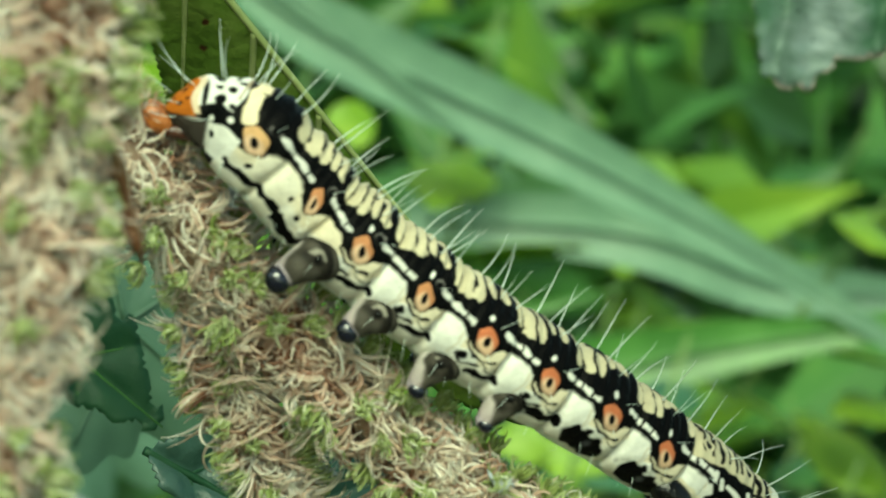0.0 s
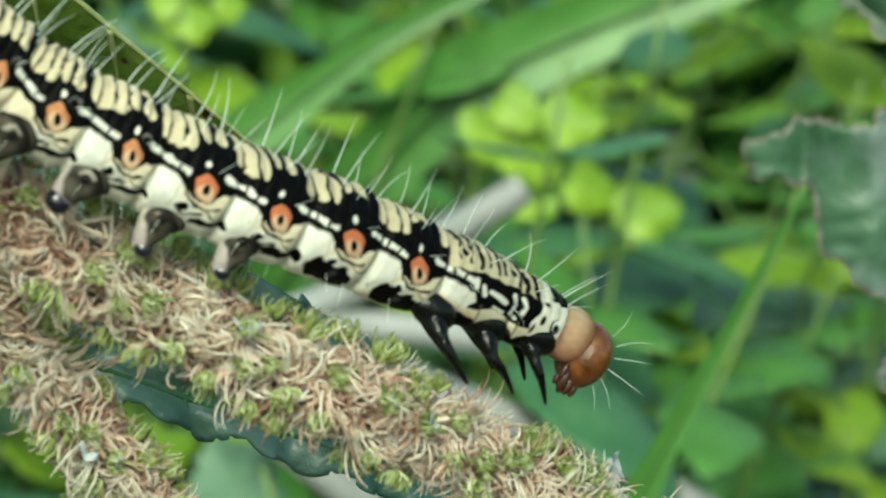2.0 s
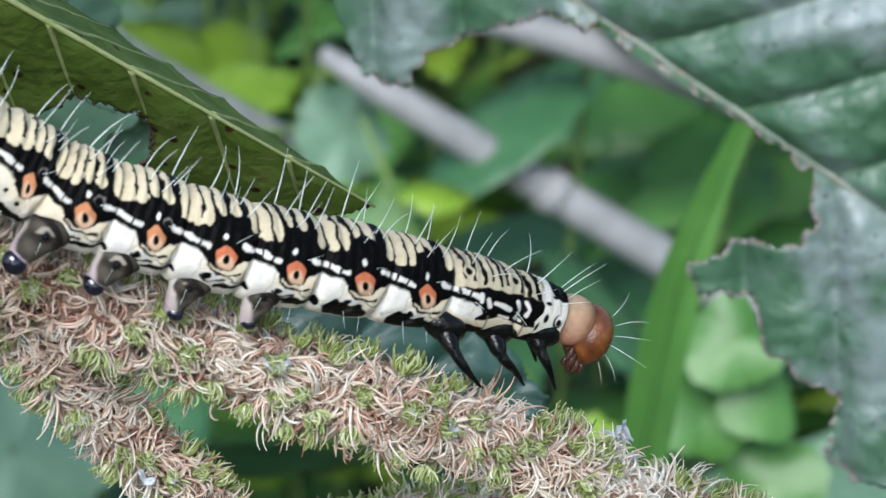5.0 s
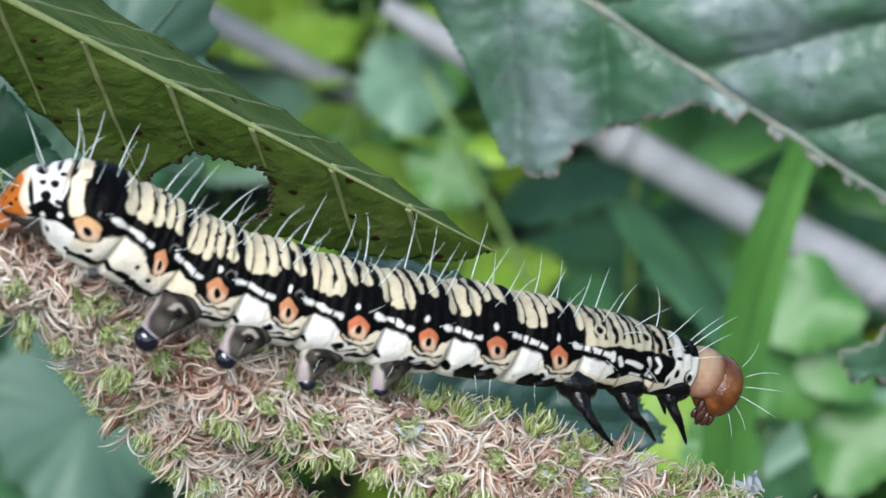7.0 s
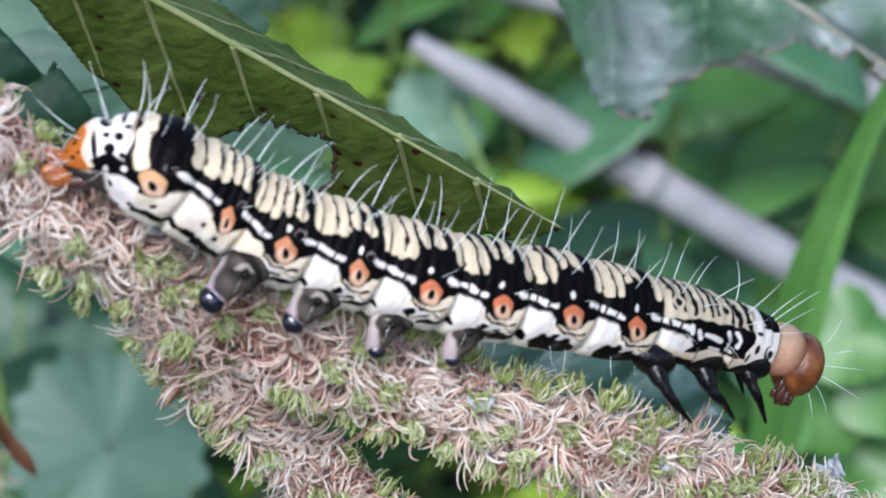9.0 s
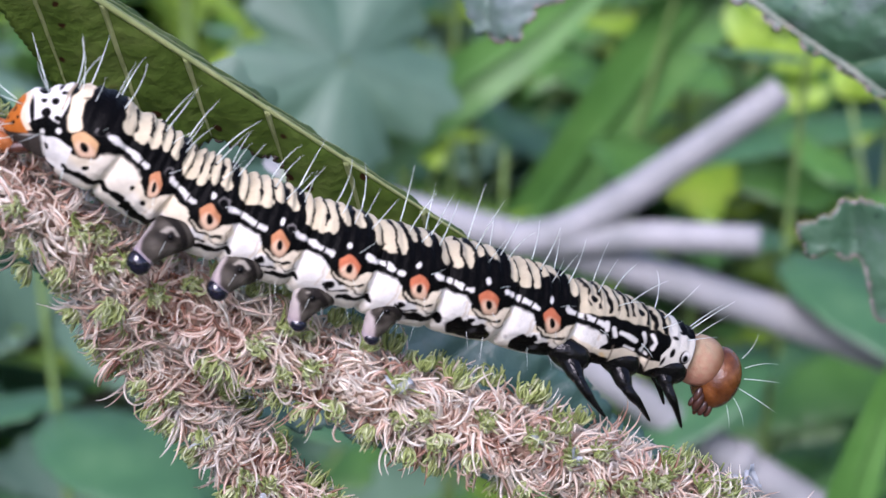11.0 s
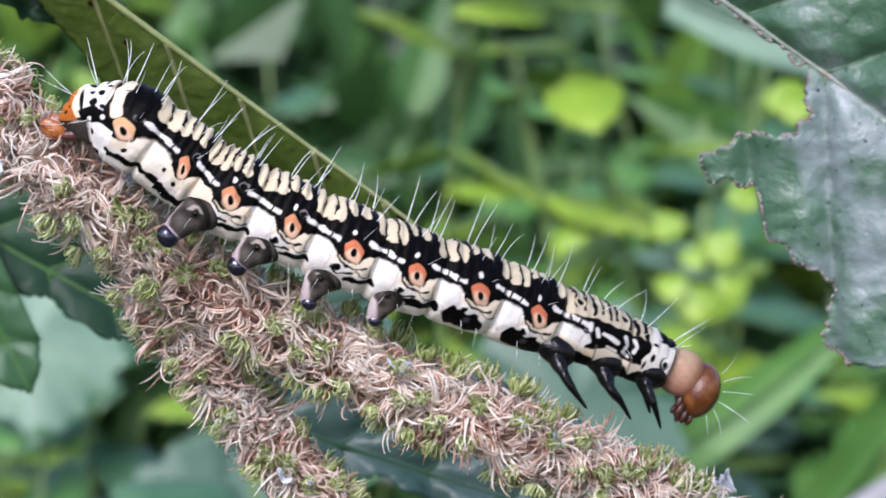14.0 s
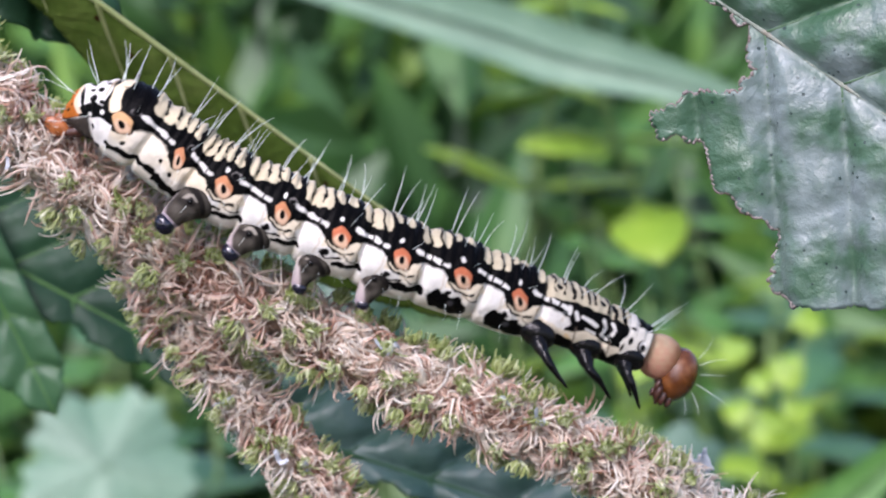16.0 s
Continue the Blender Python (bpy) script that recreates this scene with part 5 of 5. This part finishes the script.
grass_blade("mid-green grass blade leaning over the weeds", ((-30, 705, 340), (33, 700, 395), (67, 700, 419), (104, 700, 449), (160, 700, 480)), 20, leaf_mid)
grass_blade("yellow-green grass blade near the ground", ((100, 700, 110), (154, 690, 159), (185, 690, 178), (225, 690, 200), (300, 690, 235)), 20, leaf_lime)


def leafy_sprig(label, leaves, lamina, seed):
    """A thin upright stem from the ground with stalked, faintly lobed leaves."""
    rnd = np.random.default_rng(seed)
    mid = np.mean([p[:3] for p in leaves], axis=0)
    foot = (mid[0] - 12, mid[1] + 25, -4)
    ob = thing("weed_sprig", foot, label, "weed", "sprigs behind")
    stem = smooth_path([foot, mid * (1, 1, 0.5) + (-10, 22, 0), mid + (-3, 15, 8)], 40)
    part("stem", tube(stem, np.linspace(1.8, 0.8, 40), 8), stem_green, ob)
    th = np.linspace(-np.pi, np.pi, 72, endpoint=False)
    rad = np.linspace(0.03, 1, 8)
    f = grid_faces(8, 72, True)
    for x, y, z, size in leaves:
        c = np.array((x, y, z), float)
        g = rnd.uniform(0, 6.28)
        out = size * (0.85 + 0.16 * np.cos(th - g) + 0.1 * np.cos(3 * (th - g)) + 0.03 * np.cos(15 * th))
        px, py = rad[:, None] * out * np.cos(th), rad[:, None] * out * np.sin(th)
        pz = size * rad[:, None] ** 2 * (0.1 * np.cos(3 * th) - 0.16) + 0.12 * size * np.abs(np.sin(th - g)) * rad[:, None]
        v = np.stack([px, py, pz], -1).reshape(-1, 3)
        ex = np.array((1, rnd.uniform(-0.3, 0.3), rnd.uniform(-0.3, 0.3)))
        ey = np.array((rnd.uniform(-0.3, 0.3), rnd.uniform(0.3, 0.8), 0.8))
        part("leaf", (in_frame(np.concatenate([v, v - (0, 0, 0.3)]), c, ex, ey), np.concatenate([f, f[:, ::-1] + len(v)])), lamina, ob, base=c)
        near = stem[np.argmin(np.linalg.norm(stem - c + (0, 0, 12), axis=1))]
        part("leaf_stalk", tube(smooth_path([near, (near + c) / 2 + (0, 4, 5), c], 12), 0.6, 6), stem_green, ob, base=near)
    return ob


leafy_sprig("tall sprig with yellow-green leaves", [(148, 720, 410, 12), (163, 720, 419, 11), (136, 720, 417, 10), (168, 720, 400, 10), (153, 720, 394, 8), (189, 720, 391, 12), (143, 720, 424, 9)], leaf_lime, 41)
leafy_sprig("sprig with small bright yellow-green leaves", [(56, 760, 454, 7), (38, 760, 460, 6), (51, 760, 434, 8), (63, 760, 469, 6), (40, 760, 441, 6), (77, 760, 500, 9), (60, 760, 441, 6), (47, 760, 449, 5)], leaf_lime, 42)
leafy_sprig("low sprig with broad mid-green leaves", [(113, 330, 415, 11), (106, 330, 397, 11), (93, 330, 384, 10), (119, 330, 382, 12), (119, 330, 400, 9)], leaf_mid, 43)


def thicket():
    """Far foliage that nobody could count: thousands of small bent leaves on a tangled bank."""
    r = np.random.default_rng(31)
    n = 26000
    y = r.uniform(1500, 3600, n)
    x = r.uniform(-0.35, 0.42, n) * (y + 600)
    z = r.uniform(-40, 120, n) + (y - 1500) * 0.25 + r.uniform(0, 1, n) ** 2 * 300
    m = 52000
    turn, far = r.uniform(0, 2 * np.pi, m), np.sqrt(r.uniform(1.0, 14.0, m)) * 1000
    rx, ry = far * np.cos(turn), far * np.sin(turn)
    free = ~((ry > 300) & (np.abs(rx - 40) < 0.42 * (ry + 600)))
    rx, ry, far = rx[free], ry[free], far[free]
    rz = r.uniform(-40, 120, len(rx)) + np.clip(far - 1500, 0, None) * 0.15 + r.uniform(0, 1, len(rx)) ** 2 * 250
    x, y, z = np.r_[x, rx], np.r_[y, ry], np.r_[z, rz]
    n = len(x)
    c = np.stack([x, y, z], -1)
    a, b = r.normal(size=(n, 3)), r.normal(size=(n, 3))
    a /= np.linalg.norm(a, axis=1)[:, None]
    b -= (a * b).sum(1)[:, None] * a
    b /= np.linalg.norm(b, axis=1)[:, None]
    k = np.cross(a, b)
    ln, wd = r.uniform(30, 75, n)[:, None], r.uniform(10, 26, n)[:, None]
    v = np.stack([c - a * ln, c + b * wd + k * wd * 0.4, c + a * ln, c - b * wd + k * wd * 0.4, c - k * 1.0], 1).reshape(-1, 3)
    f = (np.array([[0, 4, 1, 1], [1, 4, 2, 2], [2, 4, 3, 3], [3, 4, 0, 0]])[:, :3][None] + (np.arange(n) * 5)[:, None, None]).reshape(-1, 3)
    far = speckled("thicket_leaves", [(0.05, (0.012, 0.035, 0.012)), (0.35, (0.03, 0.09, 0.02)), (0.6, (0.06, 0.16, 0.03)), (0.85, (0.16, 0.28, 0.03)), (0.97, (0.28, 0.38, 0.05))], 3, 0.5, island=True, translucent=0.2)
    tagged(new("far_thicket", mesh_of("far_thicket", v * MM, f, far, False)), "dense green bank of weeds far behind", "foliage", kind="stuff")


thicket()


def motions():
    """The caterpillar holds still on its spike; all that shifts is the camera."""
    walk(crawler, [(0.0, Matrix.Translation(crawler.location)), (16.0, Matrix.Translation(crawler.location))])


motions()
